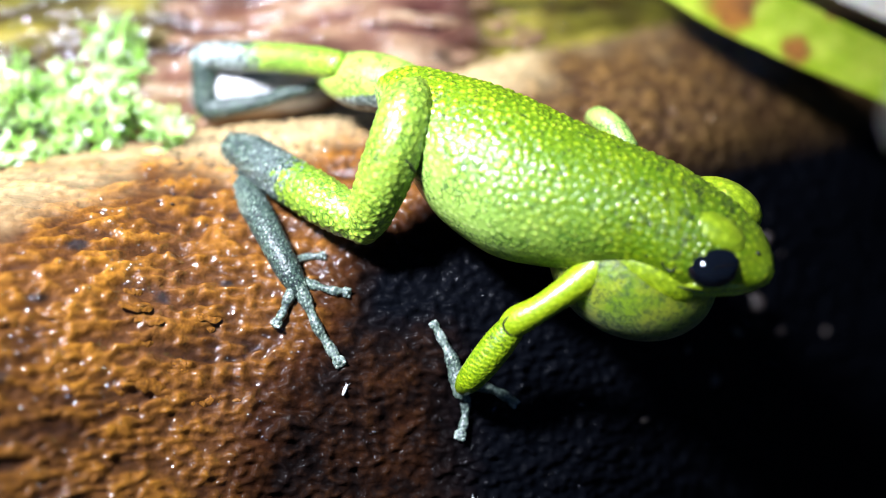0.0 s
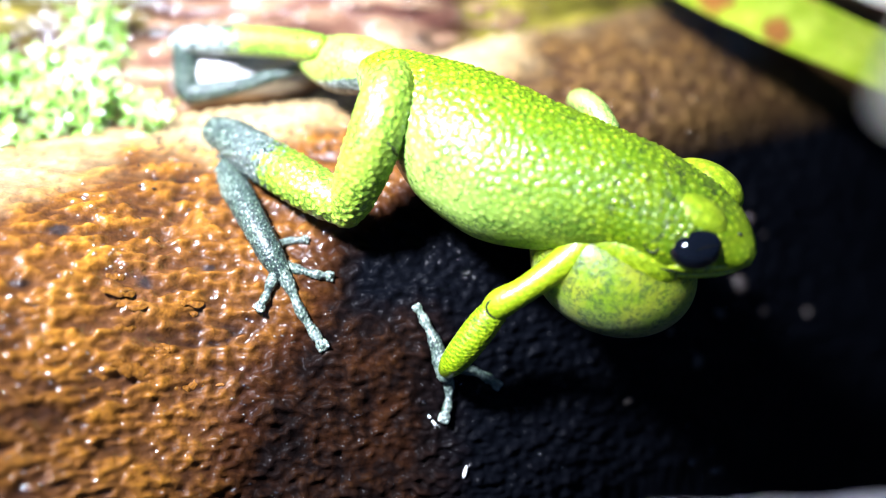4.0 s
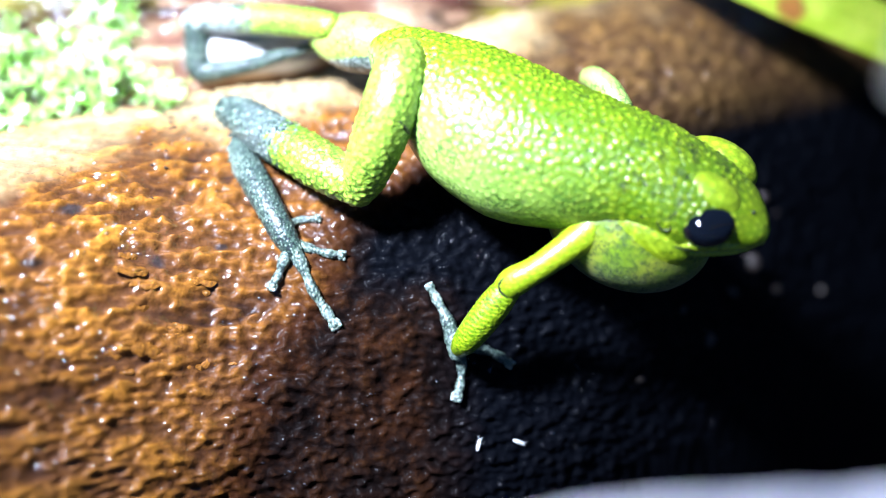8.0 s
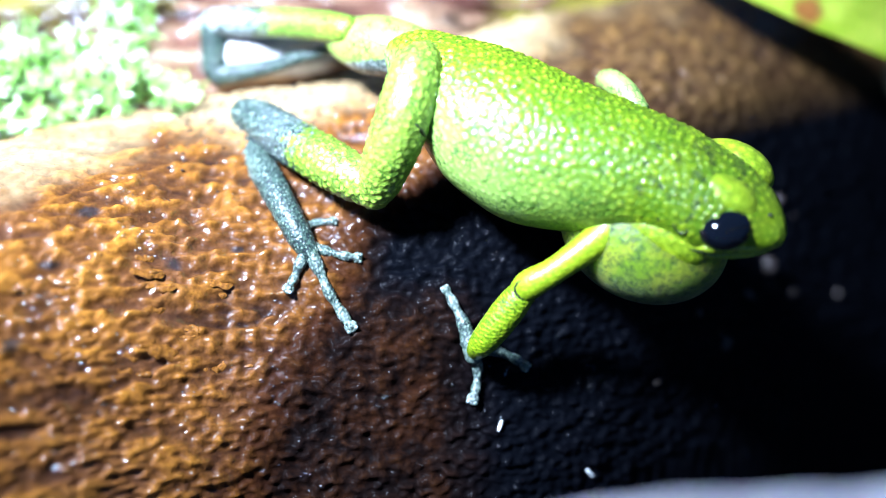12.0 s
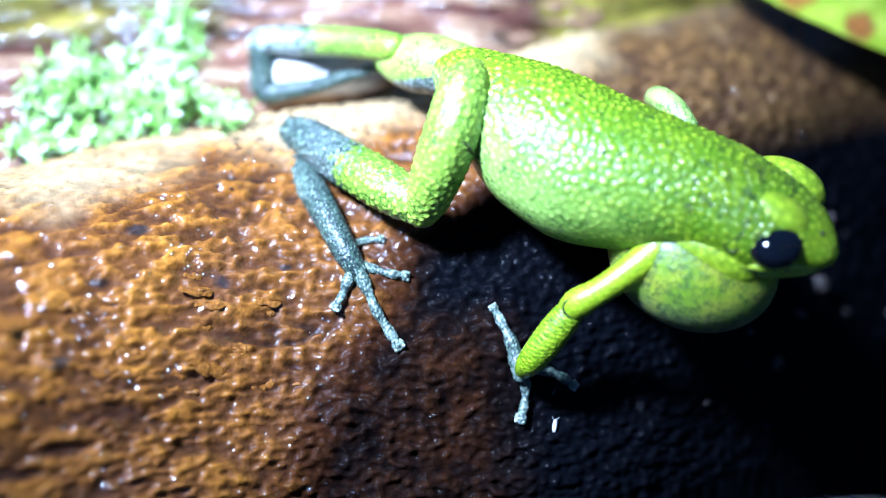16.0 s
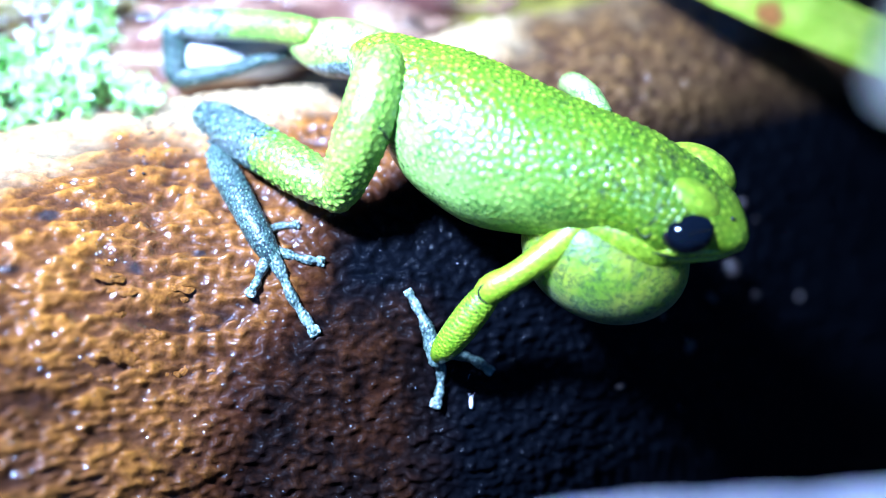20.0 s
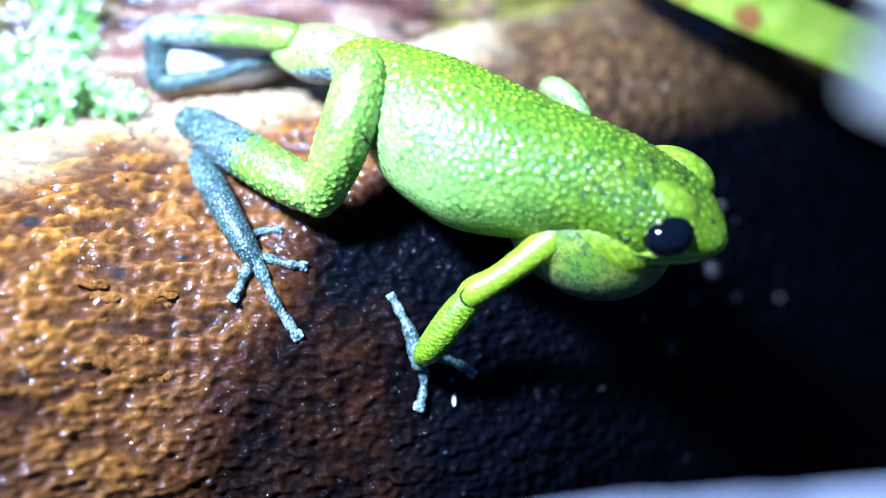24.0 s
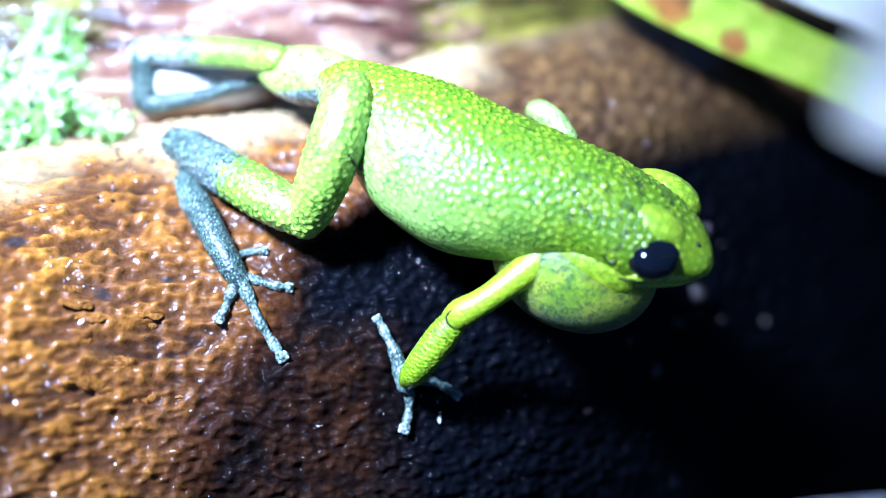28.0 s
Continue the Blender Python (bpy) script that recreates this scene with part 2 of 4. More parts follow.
def leaf_skin(name, green, pale, spot, through_light=0.25):
    m = material(name)
    n = Nodes(m)
    k = 1 / MM
    v = n.mapped(k, k, k)
    along = n.mapped(0.12 * k, 2.4 * k, 2.4 * k)
    f = n.noise(v, 0.8, 5, 0.65, 0.3)
    col = n.mix(n.step(f, 0.35, 0.68), green, pale)
    mark = n.math("ADD", n.attr("spot"), n.math("MULTIPLY", n.math("SUBTRACT", n.noise(v, 1.3, 4, 0.6), 0.5), 0.6))
    col = n.mix(n.step(mark, 0.32, 0.74), col, n.mix(n.step(f, 0.4, 0.6), spot, tuple(c * 0.5 for c in spot)))
    dots = n.noise(v, 3.0, 3, 0.6)
    col = n.mix(n.step(dots, 0.66, 0.74, 0, 0.6), col, (0.05, 0.06, 0.01))
    n.surface(col, 0.42, n.bump(n.noise(along, 1.0, 3, 0.5), 0.08, 0.5), Coat_Weight=0.3, Coat_Roughness=0.2,
              Subsurface_Weight=through_light, Subsurface_Radius=(0.5, 0.8, 0.2), Subsurface_Scale=0.6 * MM)
    return m


def moss_skin(name):
    m = material(name)
    n = Nodes(m)
    k = 1 / MM
    v = n.mapped(k, k, k)
    isle = n.t.nodes.new("ShaderNodeNewGeometry").outputs["Random Per Island"]
    col = n.ramp(isle, [(0.0, (0.15, 0.36, 0.03)), (0.35, (0.33, 0.56, 0.11)), (0.75, (0.52, 0.72, 0.28)), (1.0, (0.86, 0.91, 0.72))])
    n.surface(col, 0.30, n.bump(n.noise(v, 3, 3, 0.6), 0.06, 0.8), Coat_Weight=0.9, Coat_Roughness=0.14, Subsurface_Weight=0.6, Subsurface_Radius=(0.6, 0.8, 0.4), Subsurface_Scale=0.9 * MM)
    return m


def sac_skin(name):
    m = material(name)
    n = Nodes(m)
    k = 1 / MM
    v = n.mapped(k, k, k)
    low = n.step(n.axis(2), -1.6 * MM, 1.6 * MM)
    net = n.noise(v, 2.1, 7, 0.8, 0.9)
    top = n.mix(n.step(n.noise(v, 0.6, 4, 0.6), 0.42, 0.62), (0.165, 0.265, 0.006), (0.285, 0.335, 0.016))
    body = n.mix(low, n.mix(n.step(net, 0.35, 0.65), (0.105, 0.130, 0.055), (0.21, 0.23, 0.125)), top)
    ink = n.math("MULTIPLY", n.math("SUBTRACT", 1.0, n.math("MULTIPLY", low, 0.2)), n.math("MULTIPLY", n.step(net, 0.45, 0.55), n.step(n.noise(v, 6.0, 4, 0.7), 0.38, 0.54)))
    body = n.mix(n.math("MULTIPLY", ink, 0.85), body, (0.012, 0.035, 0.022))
    b = n.bump(n.cells(v, 4.5), 0.05, 0.6, n.bump(n.noise(v, 7.0, 3, 0.6), 0.05, 0.8))
    n.surface(body, 0.45, b, Specular_IOR_Level=0.3, Subsurface_Weight=0.9, Subsurface_Radius=(1.0, 1.2, 0.7), Subsurface_Scale=2.6 * MM, Coat_Weight=0.12, Coat_Roughness=0.25)
    return m


def clear_water(name):
    """Thin clear water: it lets the wood show through and mirrors the torch."""
    m = material(name)
    t = m.node_tree
    out, mix = t.nodes.new("ShaderNodeOutputMaterial"), t.nodes.new("ShaderNodeMixShader")
    clear, gloss = t.nodes.new("ShaderNodeBsdfTransparent"), t.nodes.new("ShaderNodeBsdfGlossy")
    gloss.inputs["Roughness"].default_value = 0.17
    mix.inputs[0].default_value = 0.10
    t.links.new(clear.outputs[0], mix.inputs[1])
    t.links.new(gloss.outputs[0], mix.inputs[2])
    t.links.new(mix.outputs[0], out.inputs[0])
    return m


LOG_WOOD = wet_wood("wet_log_wood", [(0.20, (0.020, 0.007, 0.003)), (0.36, (0.100, 0.036, 0.007)), (0.56, (0.205, 0.076, 0.009)), (0.80, (0.42, 0.172, 0.016))], turn=0.10, film=0.9, dark=[(0.25, (0.002, 0.0014, 0.0014)), (0.55, (0.0044, 0.0025, 0.0022)), (0.8, (0.011, 0.005, 0.0034))], pale_glare=(0.60, 0.45, 0.23), dry=0.045)
RED_WOOD = wet_wood("wet_red_bark", [(0.22, (0.06, 0.018, 0.014)), (0.46, (0.17, 0.080, 0.050)), (0.66, (0.32, 0.20, 0.115)), (0.88, (0.50, 0.37, 0.24))], film=1.0, pale_glare=(0.80, 0.82, 0.84), dark=[(0.2, (0.04, 0.032, 0.005)), (0.5, (0.13, 0.115, 0.012)), (0.8, (0.28, 0.22, 0.035))], dry=0.8)
SKIN = frog_skin("green_granular_skin")
SAC = sac_skin("throat_sac_skin")
EYE_BLACK = plain("black_eye", (0.003, 0.004, 0.007), 0.05, vary=0.3)
INK = plain("dark_crease", (0.010, 0.014, 0.008), 0.5)
LEAF_GREEN = leaf_skin("spotted_green_leaf", (0.27, 0.37, 0.010), (0.43, 0.51, 0.045), (0.30, 0.115, 0.018))
LEAF_WHITE = leaf_skin("white_leaf", (0.82, 0.74, 0.56), (0.88, 0.84, 0.72), (0.5, 0.5, 0.4))
LEAF_PALE = leaf_skin("bleached_leaf", (0.70, 0.66, 0.70), (0.84, 0.81, 0.84), (0.44, 0.43, 0.38))
MOSS = moss_skin("pale_wet_moss")
LITTER = plain("dark_litter", (0.035, 0.026, 0.018), 0.7, vary=0.6, scale=0.15)
WHITE_BUG = plain("white_springtail", (0.78, 0.78, 0.76), 0.45, vary=0.1)
BEAD = clear_water("clear_water")
CRUMB = plain("bark_crumbs", (0.026, 0.016, 0.012), 0.6, vary=0.5, scale=1.5, coat=0.1)
GRIT = plain("black_grit", (0.012, 0.010, 0.010), 0.4)

# ---------------------------------------------------------------- mesh helpers
ORIGIN = {}


def thing(name, at, label, category, group="", kind=""):
    ob = new(name)
    ob.empty_display_size = 0.002
    ob.location = at * MM
    ORIGIN[ob] = Vector(at)
    return tagged(ob, label, category, group, kind)


def make_mesh(name, verts, faces, mat, origin=Vector((0, 0, 0)), smooth=True, **attrs):
    v = (np.asarray(verts, dtype=np.float64) - np.array(origin)) * MM
    me = bpy.data.meshes.new(name)
    me.from_pydata(v.tolist(), [], faces)
    me.materials.append(mat)
    if smooth:
        me.polygons.foreach_set("use_smooth", [True] * len(me.polygons))
    for key, values in attrs.items():
        at = me.attributes.new(key, "FLOAT", "POINT")
        at.data.foreach_set("value", np.asarray(values, dtype=np.float32))
    me.update()
    return me


def part(name, verts, faces, mat, parent, label="", smooth=True, **attrs):
    ob = new(name, make_mesh(name, verts, faces, mat, ORIGIN[parent], smooth, **attrs))
    ob.parent = parent
    ORIGIN[ob] = ORIGIN[parent]
    return tagged(ob, label)


def lone(name, at, verts, faces, mat, label, category, group="", kind="", smooth=True, **attrs):
    ob = new(name, make_mesh(name, verts, faces, mat, at, smooth, **attrs))
    ob.location = Vector(at) * MM
    ORIGIN[ob] = Vector(at)
    return tagged(ob, label, category, group, kind)


def spline(points, n):
    """Catmull-Rom through rows of numbers, n steps in all."""
    p = np.asarray(points, dtype=float)
    p = np.vstack([2 * p[0] - p[1], p, 2 * p[-1] - p[-2]])
    u = np.linspace(0, len(p) - 3 - 1e-6, n)
    i = u.astype(int)
    s = (u - i)[:, None]
    a, b, c, d = p[i], p[i + 1], p[i + 2], p[i + 3]
    return 0.5 * (2 * b + (c - a) * s + (2 * a - 5 * b + 4 * c - d) * s ** 2 + (3 * b - a - 3 * c + d) * s ** 3)


def grid_faces(rows, cols, closed=True, caps=True):
    f = []
    last = cols if closed else cols - 1
    for i in range(rows - 1):
        for j in range(last):
            k = (j + 1) % cols
            f.append((i * cols + j, i * cols + k, (i + 1) * cols + k, (i + 1) * cols + j))
    if caps and closed:
        f.append(tuple(reversed(range(cols))))
        f.append(tuple(range((rows - 1) * cols, rows * cols)))
    return f


def tube(points, rings=24, sides=18, cap=4):
    """A rounded limb along slope-frame points (a, b, c, radius). Returns vertices, faces, way along (0..1)."""
    q = spline(points, rings)
    mid = np.array([W(*r[:3]) for r in q])
    rad = np.maximum(q[:, 3], 0.02)
    head, tail = [], []
    d0, d1 = mid[0] - mid[1], mid[-1] - mid[-2]
    d0, d1 = d0 / np.linalg.norm(d0), d1 / np.linalg.norm(d1)
    for k in range(cap, 0, -1):
        x = math.sin(k / cap * math.pi / 2 * 0.96)
        head.append((mid[0] + d0 * rad[0] * x * 0.9, rad[0] * math.sqrt(1 - x * x)))
        tail.insert(0, (mid[-1] + d1 * rad[-1] * x * 0.9, rad[-1] * math.sqrt(1 - x * x)))
    line = head + list(zip(mid, rad)) + tail
    mid = np.array([l[0] for l in line])
    rad = np.array([l[1] for l in line])
    tan = np.gradient(mid, axis=0)
    tan /= np.linalg.norm(tan, axis=1)[:, None]
    side = np.cross(tan[0], np.array((0.31, 0.2, 0.93)))
    side /= np.linalg.norm(side)
    verts, way = [], []
    for i in range(len(mid)):
        side = side - tan[i] * side.dot(tan[i])
        side /= np.linalg.norm(side)
        up = np.cross(tan[i], side)
        for j in range(sides):
            t = 2 * math.pi * j / sides
            verts.append(mid[i] + rad[i] * (math.cos(t) * side + math.sin(t) * up))
            way.append(i / (len(mid) - 1))
    return np.array(verts), grid_faces(len(mid), sides), np.array(way)


def normals_of(verts, faces):
    me = bpy.data.meshes.new("scratch")
    me.from_pydata([tuple(v) for v in verts], [], faces)
    me.update()
    out = np.zeros(len(verts) * 3)
    me.vertices.foreach_get("normal", out)
    bpy.data.meshes.remove(me)
    return out.reshape(-1, 3)


def warty(verts, faces, gap, height, amount=None, seed=1):
    """Raises round skin granules; returns the new vertices and how far up a granule each one is."""
    rng = np.random.default_rng(seed)
    order = rng.permutation(len(verts))
    cell, seeds = {}, []
    for i in order:
        p = verts[i]
        key = tuple((p / gap).astype(int))
        near = False
        for dx in (-1, 0, 1):
            for dy in (-1, 0, 1):
                for dz in (-1, 0, 1):
                    for q in cell.get((key[0] + dx, key[1] + dy, key[2] + dz), ()):
                        if np.dot(q - p, q - p) < gap * gap * 0.80:
                            near = True
        if not near:
            cell.setdefault(key, []).append(p)
            seeds.append((p, rng.uniform(0.5, 1.0)))
    tree = KDTree(len(seeds))
    for k, (p, _) in enumerate(seeds):
        tree.insert(Vector(p), k)
    tree.balance()
    nor = normals_of(verts, faces)
    wart = np.zeros(len(verts))
    for i, p in enumerate(verts):
        _, k, d = tree.find(Vector(p))
        x = min(d / (gap * (0.30 + 0.27 * seeds[k][1])), 1.0)
        wart[i] = (1 - x * x) ** 1.4 * seeds[k][1]
    lift = wart if amount is None else wart * amount
    return verts + nor * (lift * height)[:, None], wart


def blob(centre, axes, half, rows=20, cols=28, power=1.0):
    """An ellipsoid with its own three axes (unit vectors) and half sizes."""
    v = []
    for i in range(rows):
        t = math.pi * (0.02 + 0.96 * i / (rows - 1))
        for j in range(cols):
            p = 2 * math.pi * j / cols
            x, y, z = math.sin(t) * math.cos(p), math.sin(t) * math.sin(p), math.cos(t)
            v.append(centre + axes[0] * (x * half[0]) + axes[1] * (y * half[1]) + axes[2] * (z * half[2]))
    return np.array([tuple(p) for p in v]), grid_faces(rows, cols)


def fbm(p, octaves=4):
    return noise.fractal(p, 0.9, 2.1, octaves)


# ---------------------------------------------------------------- log and root
def bend(a):
    """How far log and root bow down and away along their length."""
    s = max(a, 0.0)
    return 0.03 * s * s / (1 + (s / 34) ** 2)


def rise(a):
    """How far the log's near end comes up towards its broken end."""
    s = max(-6.0 - a, 0.0)
    return 0.040 * s * s / (1 + (s / 26) ** 2)


def log_axis(a):
    return -12.3 + 0.23 * (a + 4) + 0.06 * (max(min(a, 14.0), -22.0) + 22) - 0.07 * rise(a), -22.5 - 0.2 * (a + 4) - bend(a) + rise(a)


def log_c(a, b):
    """Height of the smooth log over the slope plane."""
    mid_b, mid_c = log_axis(a)
    t = min(abs(b - mid_b) / 21, 0.9999)
    return mid_c + 21 * (1 - t ** 2.6) ** (1 / 2.6)


def root_axis(a):
    return 5 + 0.23 * (a + 4), -31.7 - 0.2 * (a + 4) - bend(a)


def trunk(axis, radius, power, aa, tt, relief, seed, skew=0.0, smooth_top=False):
    """A wooden stem: superellipse section, with soft swollen pads of decayed wood lying along the grain."""
    verts, rel = [], []
    shift = Vector((seed * 31.7, seed * 17.3, seed * 7.1))
    for a in aa:
        mb, mc = axis(a)
        for t in tt:
            ct, st = math.cos(t), math.sin(t)
            r = radius / (abs(ct) ** power + abs(st) ** power) ** (1 / power)
            u = t * radius - skew * a
            w = fbm(Vector((a * 0.12, u * 0.17, 3.0)) + shift, 2)
            grain = fbm(Vector((a * 0.22, u * 1.9 + w * 1.2, 0)) + shift, 2)
            pad = fbm(Vector((a * 0.58, u * 1.45 + grain * 0.3, 9.0)) + shift, 3)
            lump = fbm(Vector((a * 1.25, u * 1.75, 21.0)) + shift, 3)
            soft = min(max((a + 13 + 7 * (t - 1.15)) / 6, 0), 1)
            pad += (0.9 * lump - pad) * 0.8 * soft
            blister = noise.noise(Vector((a * 2.3, u * 3.0, 5.0)) + shift)
            h = 0.16 * grain + 0.85 * pad + 0.28 * blister - 0.02
            plate = 1 / (1 + math.exp(-(6.5 - 2.2 * soft) * h))
            calm = 1.0
            if smooth_top:
                calm = min(max((t - 0.60) / 0.30, 0.50), 1.0)
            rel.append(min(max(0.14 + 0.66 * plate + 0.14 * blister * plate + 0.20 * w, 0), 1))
            d = relief * (calm * (plate - 0.5 + 0.34 * blister * (0.35 + plate)) + 1.3 * w)
            verts.append(W(a, mb + (r + d) * ct, mc + (r + d) * st))
    return [tuple(v) for v in verts], grid_faces(len(aa), len(tt)), rel


def bark(axis, radius, aa, tt, relief, seed):
    """A root with smooth peeling bark: long low ridges and a few blisters."""
    verts, rel = [], []
    shift = Vector((seed * 31.7, seed * 17.3, seed * 7.1))
    for a in aa:
        mb, mc = axis(a)
        for t in tt:
            u = t * radius - 0.18 * a
            w = fbm(Vector((a * 0.10, u * 0.20, 3.0)) + shift, 2)
            ridge = fbm(Vector((a * 0.13, u * 0.95 + w, 0)) + shift, 3)
            wart = fbm(Vector((a * 0.75, u * 1.1, 9.0)) + shift, 2)
            rel.append(min(max(0.5 + 0.75 * ridge + 0.20 * wart, 0), 1))
            r = radius + relief * (0.75 * ridge + 0.32 * wart + 1.2 * w)
            b = mb + r * math.cos(t)
            r += 2.6 * math.exp(-((a + 9.0) / 3.8) ** 4 - ((b - 8.8) / 2.2) ** 4)
            verts.append(W(a, mb + r * math.cos(t), mc + r * math.sin(t)))
    return [tuple(v) for v in verts], grid_faces(len(aa), len(tt)), rel


def steps(*runs):
    """Values from runs of (start, end, count), joined."""
    return np.concatenate([np.linspace(lo, hi, n, endpoint=False) for lo, hi, n in runs])


LOG_T = steps((0.05, 1.85, 420), (1.85, 6.333, 90))
LOG_A = steps((-62, -25, 40), (-25, 27, 560), (27, 67, 40))
v, f, rel = trunk(log_axis, 21, 2.6, LOG_A, LOG_T, 0.38, 1, 0.30, True)
# sodden wood, the frog's shadow and the torch's falloff are painted on the lower face; the upper face stays brown
# further along
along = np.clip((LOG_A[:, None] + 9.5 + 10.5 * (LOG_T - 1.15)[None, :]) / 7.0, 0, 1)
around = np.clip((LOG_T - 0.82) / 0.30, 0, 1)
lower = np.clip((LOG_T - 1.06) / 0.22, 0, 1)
rot_shade = along * around[None, :] * np.clip(0.45 + (LOG_T - 0.85) * 2.5, 0, 1)[None, :] + np.outer(np.clip((LOG_A + 10) / 8, 0, 1), np.clip((LOG_T - 1.18) * 2.5, 0, 0.8)) + np.outer(np.clip((LOG_A - 16) / 8, 0, 1), np.clip((LOG_T - 0.45) / 0.2, 0, 1))
# the two added sums paint the shade below and right of the frog
rot_shade = (np.clip(rot_shade, 0, 1) + np.outer(np.clip((LOG_A + 1) / 6, 0, 1), lower) + np.outer(np.clip((LOG_A + 5) / 3, 0, 1), 0.9 * np.exp(-((LOG_T - 1.15) / 0.10) ** 2))).ravel()
weathered = np.outer(np.clip((LOG_A - 1) / 4, 0, 1), np.clip((1.12 - LOG_T) / 0.15, 0, 1)).ravel()
# small dark knots in the wood: along, up the slope, size
KNOTS = [(-16.5, 0.2, 0.38), (-17.6, -2.1, 0.34), (-18.7, -5.4, 0.42), (-10.1, -1.6, 0.24)]
across = np.array(v) @ np.array(W(0, 1, 0))
length = np.array(v)[:, 0]
knot = np.max([np.exp(-((length - a) / (1.5 * r)) ** 2 - ((across - b) / (0.8 * r)) ** 2) for a, b, r in KNOTS], axis=0)
# crown: pale ridge wood, painted whitest where the torch blows it out
LOG = lone("fallen_log", W(0, -12.3, -43), v, f, LOG_WOOD, "wet brown fallen log with eroded orange fibres", "log", relief=rel, rot_shade=rot_shade, weathered=weathered, knot=knot, crown=np.outer(np.clip(0.60 + (LOG_A + 14) / 9, 0.60, 1) - 0.80 * np.clip((LOG_A - 1) / 6, 0, 1), np.clip((0.86 - LOG_T) / 0.28, 0, 1)).ravel() + np.outer(np.clip(LOG_A / 8, 0, 0.20), np.clip((1.02 - LOG_T) / 0.2, 0, 1)).ravel())
log_tree = BVHTree.FromPolygons(v, f)
ROOT_A, ROOT_T = steps((-62, -26, 40), (-26, 27, 260), (27, 67, 40)), steps((-0.1, 1.6, 180), (1.6, 6.183, 70))
v, f, rel = bark(root_axis, 20, ROOT_A, ROOT_T, 0.5, 2)
# torchlight on the root between far shin and foot, painted white
ROOT_GLARE = [1.3 * math.exp(-((q[0] + 9.3) / 3.5) ** 4 - ((Vector(q).dot(W(0, 1, 0)) - 8.6) / 1.5) ** 4) for q in v]
ROOT = lone("rear_root", W(0, 5, -50), v, f, RED_WOOD, "wet reddish bark root lying along the log", "root", relief=rel, crown=ROOT_GLARE, rot_shade=np.maximum(np.repeat(np.clip((ROOT_A + 0.5) / 4, 0, 0.95), len(ROOT_T)), [min(max((-q[0] - 12) / 5, 0), 0.9) * min(max((Vector(q).dot(W(0, 1, 0)) - 9.0) / 2, 0), 1) for q in v]))
root_tree = BVHTree.FromPolygons(v, f)
GROUND_Z = -50.0


def settle(a, b, tree=None, lift=0.0):
    """The point of a surface that lies under (a, b), raised by lift."""
    way = (W(0, 0, -1) - W(0, 0, 0)).normalized()
    hit, nor, _, _ = (tree or log_tree).ray_cast(W(a, b, 40), way)
    return (hit if hit is not None else W(a, b, log_c(a, b))) + W(0, 0, lift)


def ground():
    rings = [0, 8, 16, 26, 38, 52, 70, 100, 150, 260, 600, 2000, 9000, 60000, 600000]
    verts, cols = [], 64
    for r in rings[1:]:
        for j in range(cols):
            t = 2 * math.pi * j / cols
            x, y = r * math.cos(t), r * math.sin(t)
            verts.append((x, y + 10, GROUND_Z + (0.8 * fbm(Vector((x * 0.2, y * 0.2, 0)), 3) if r < 700 else 0)))
    faces = grid_faces(len(rings) - 1, cols, caps=False) + [tuple(range(cols))]
    ob = lone("ground", (0, 10, GROUND_Z), verts, [tuple(reversed(q)) for q in faces], LITTER, "dark damp forest floor of leaf litter", "ground", kind="structure")
    return ob


ground()

# ---------------------------------------------------------------- the frog
FORWARD = Vector((0.88, -0.461, -0.119)).normalized()
FAR_SIDE = Vector((0.464, 0.886, 0.0)).normalized()
DORSAL = FORWARD.cross(FAR_SIDE).normalized()
FROG = thing("poison_frog", settle(3, -1), "yellow-green granular poison frog calling on a wet log", "frog")


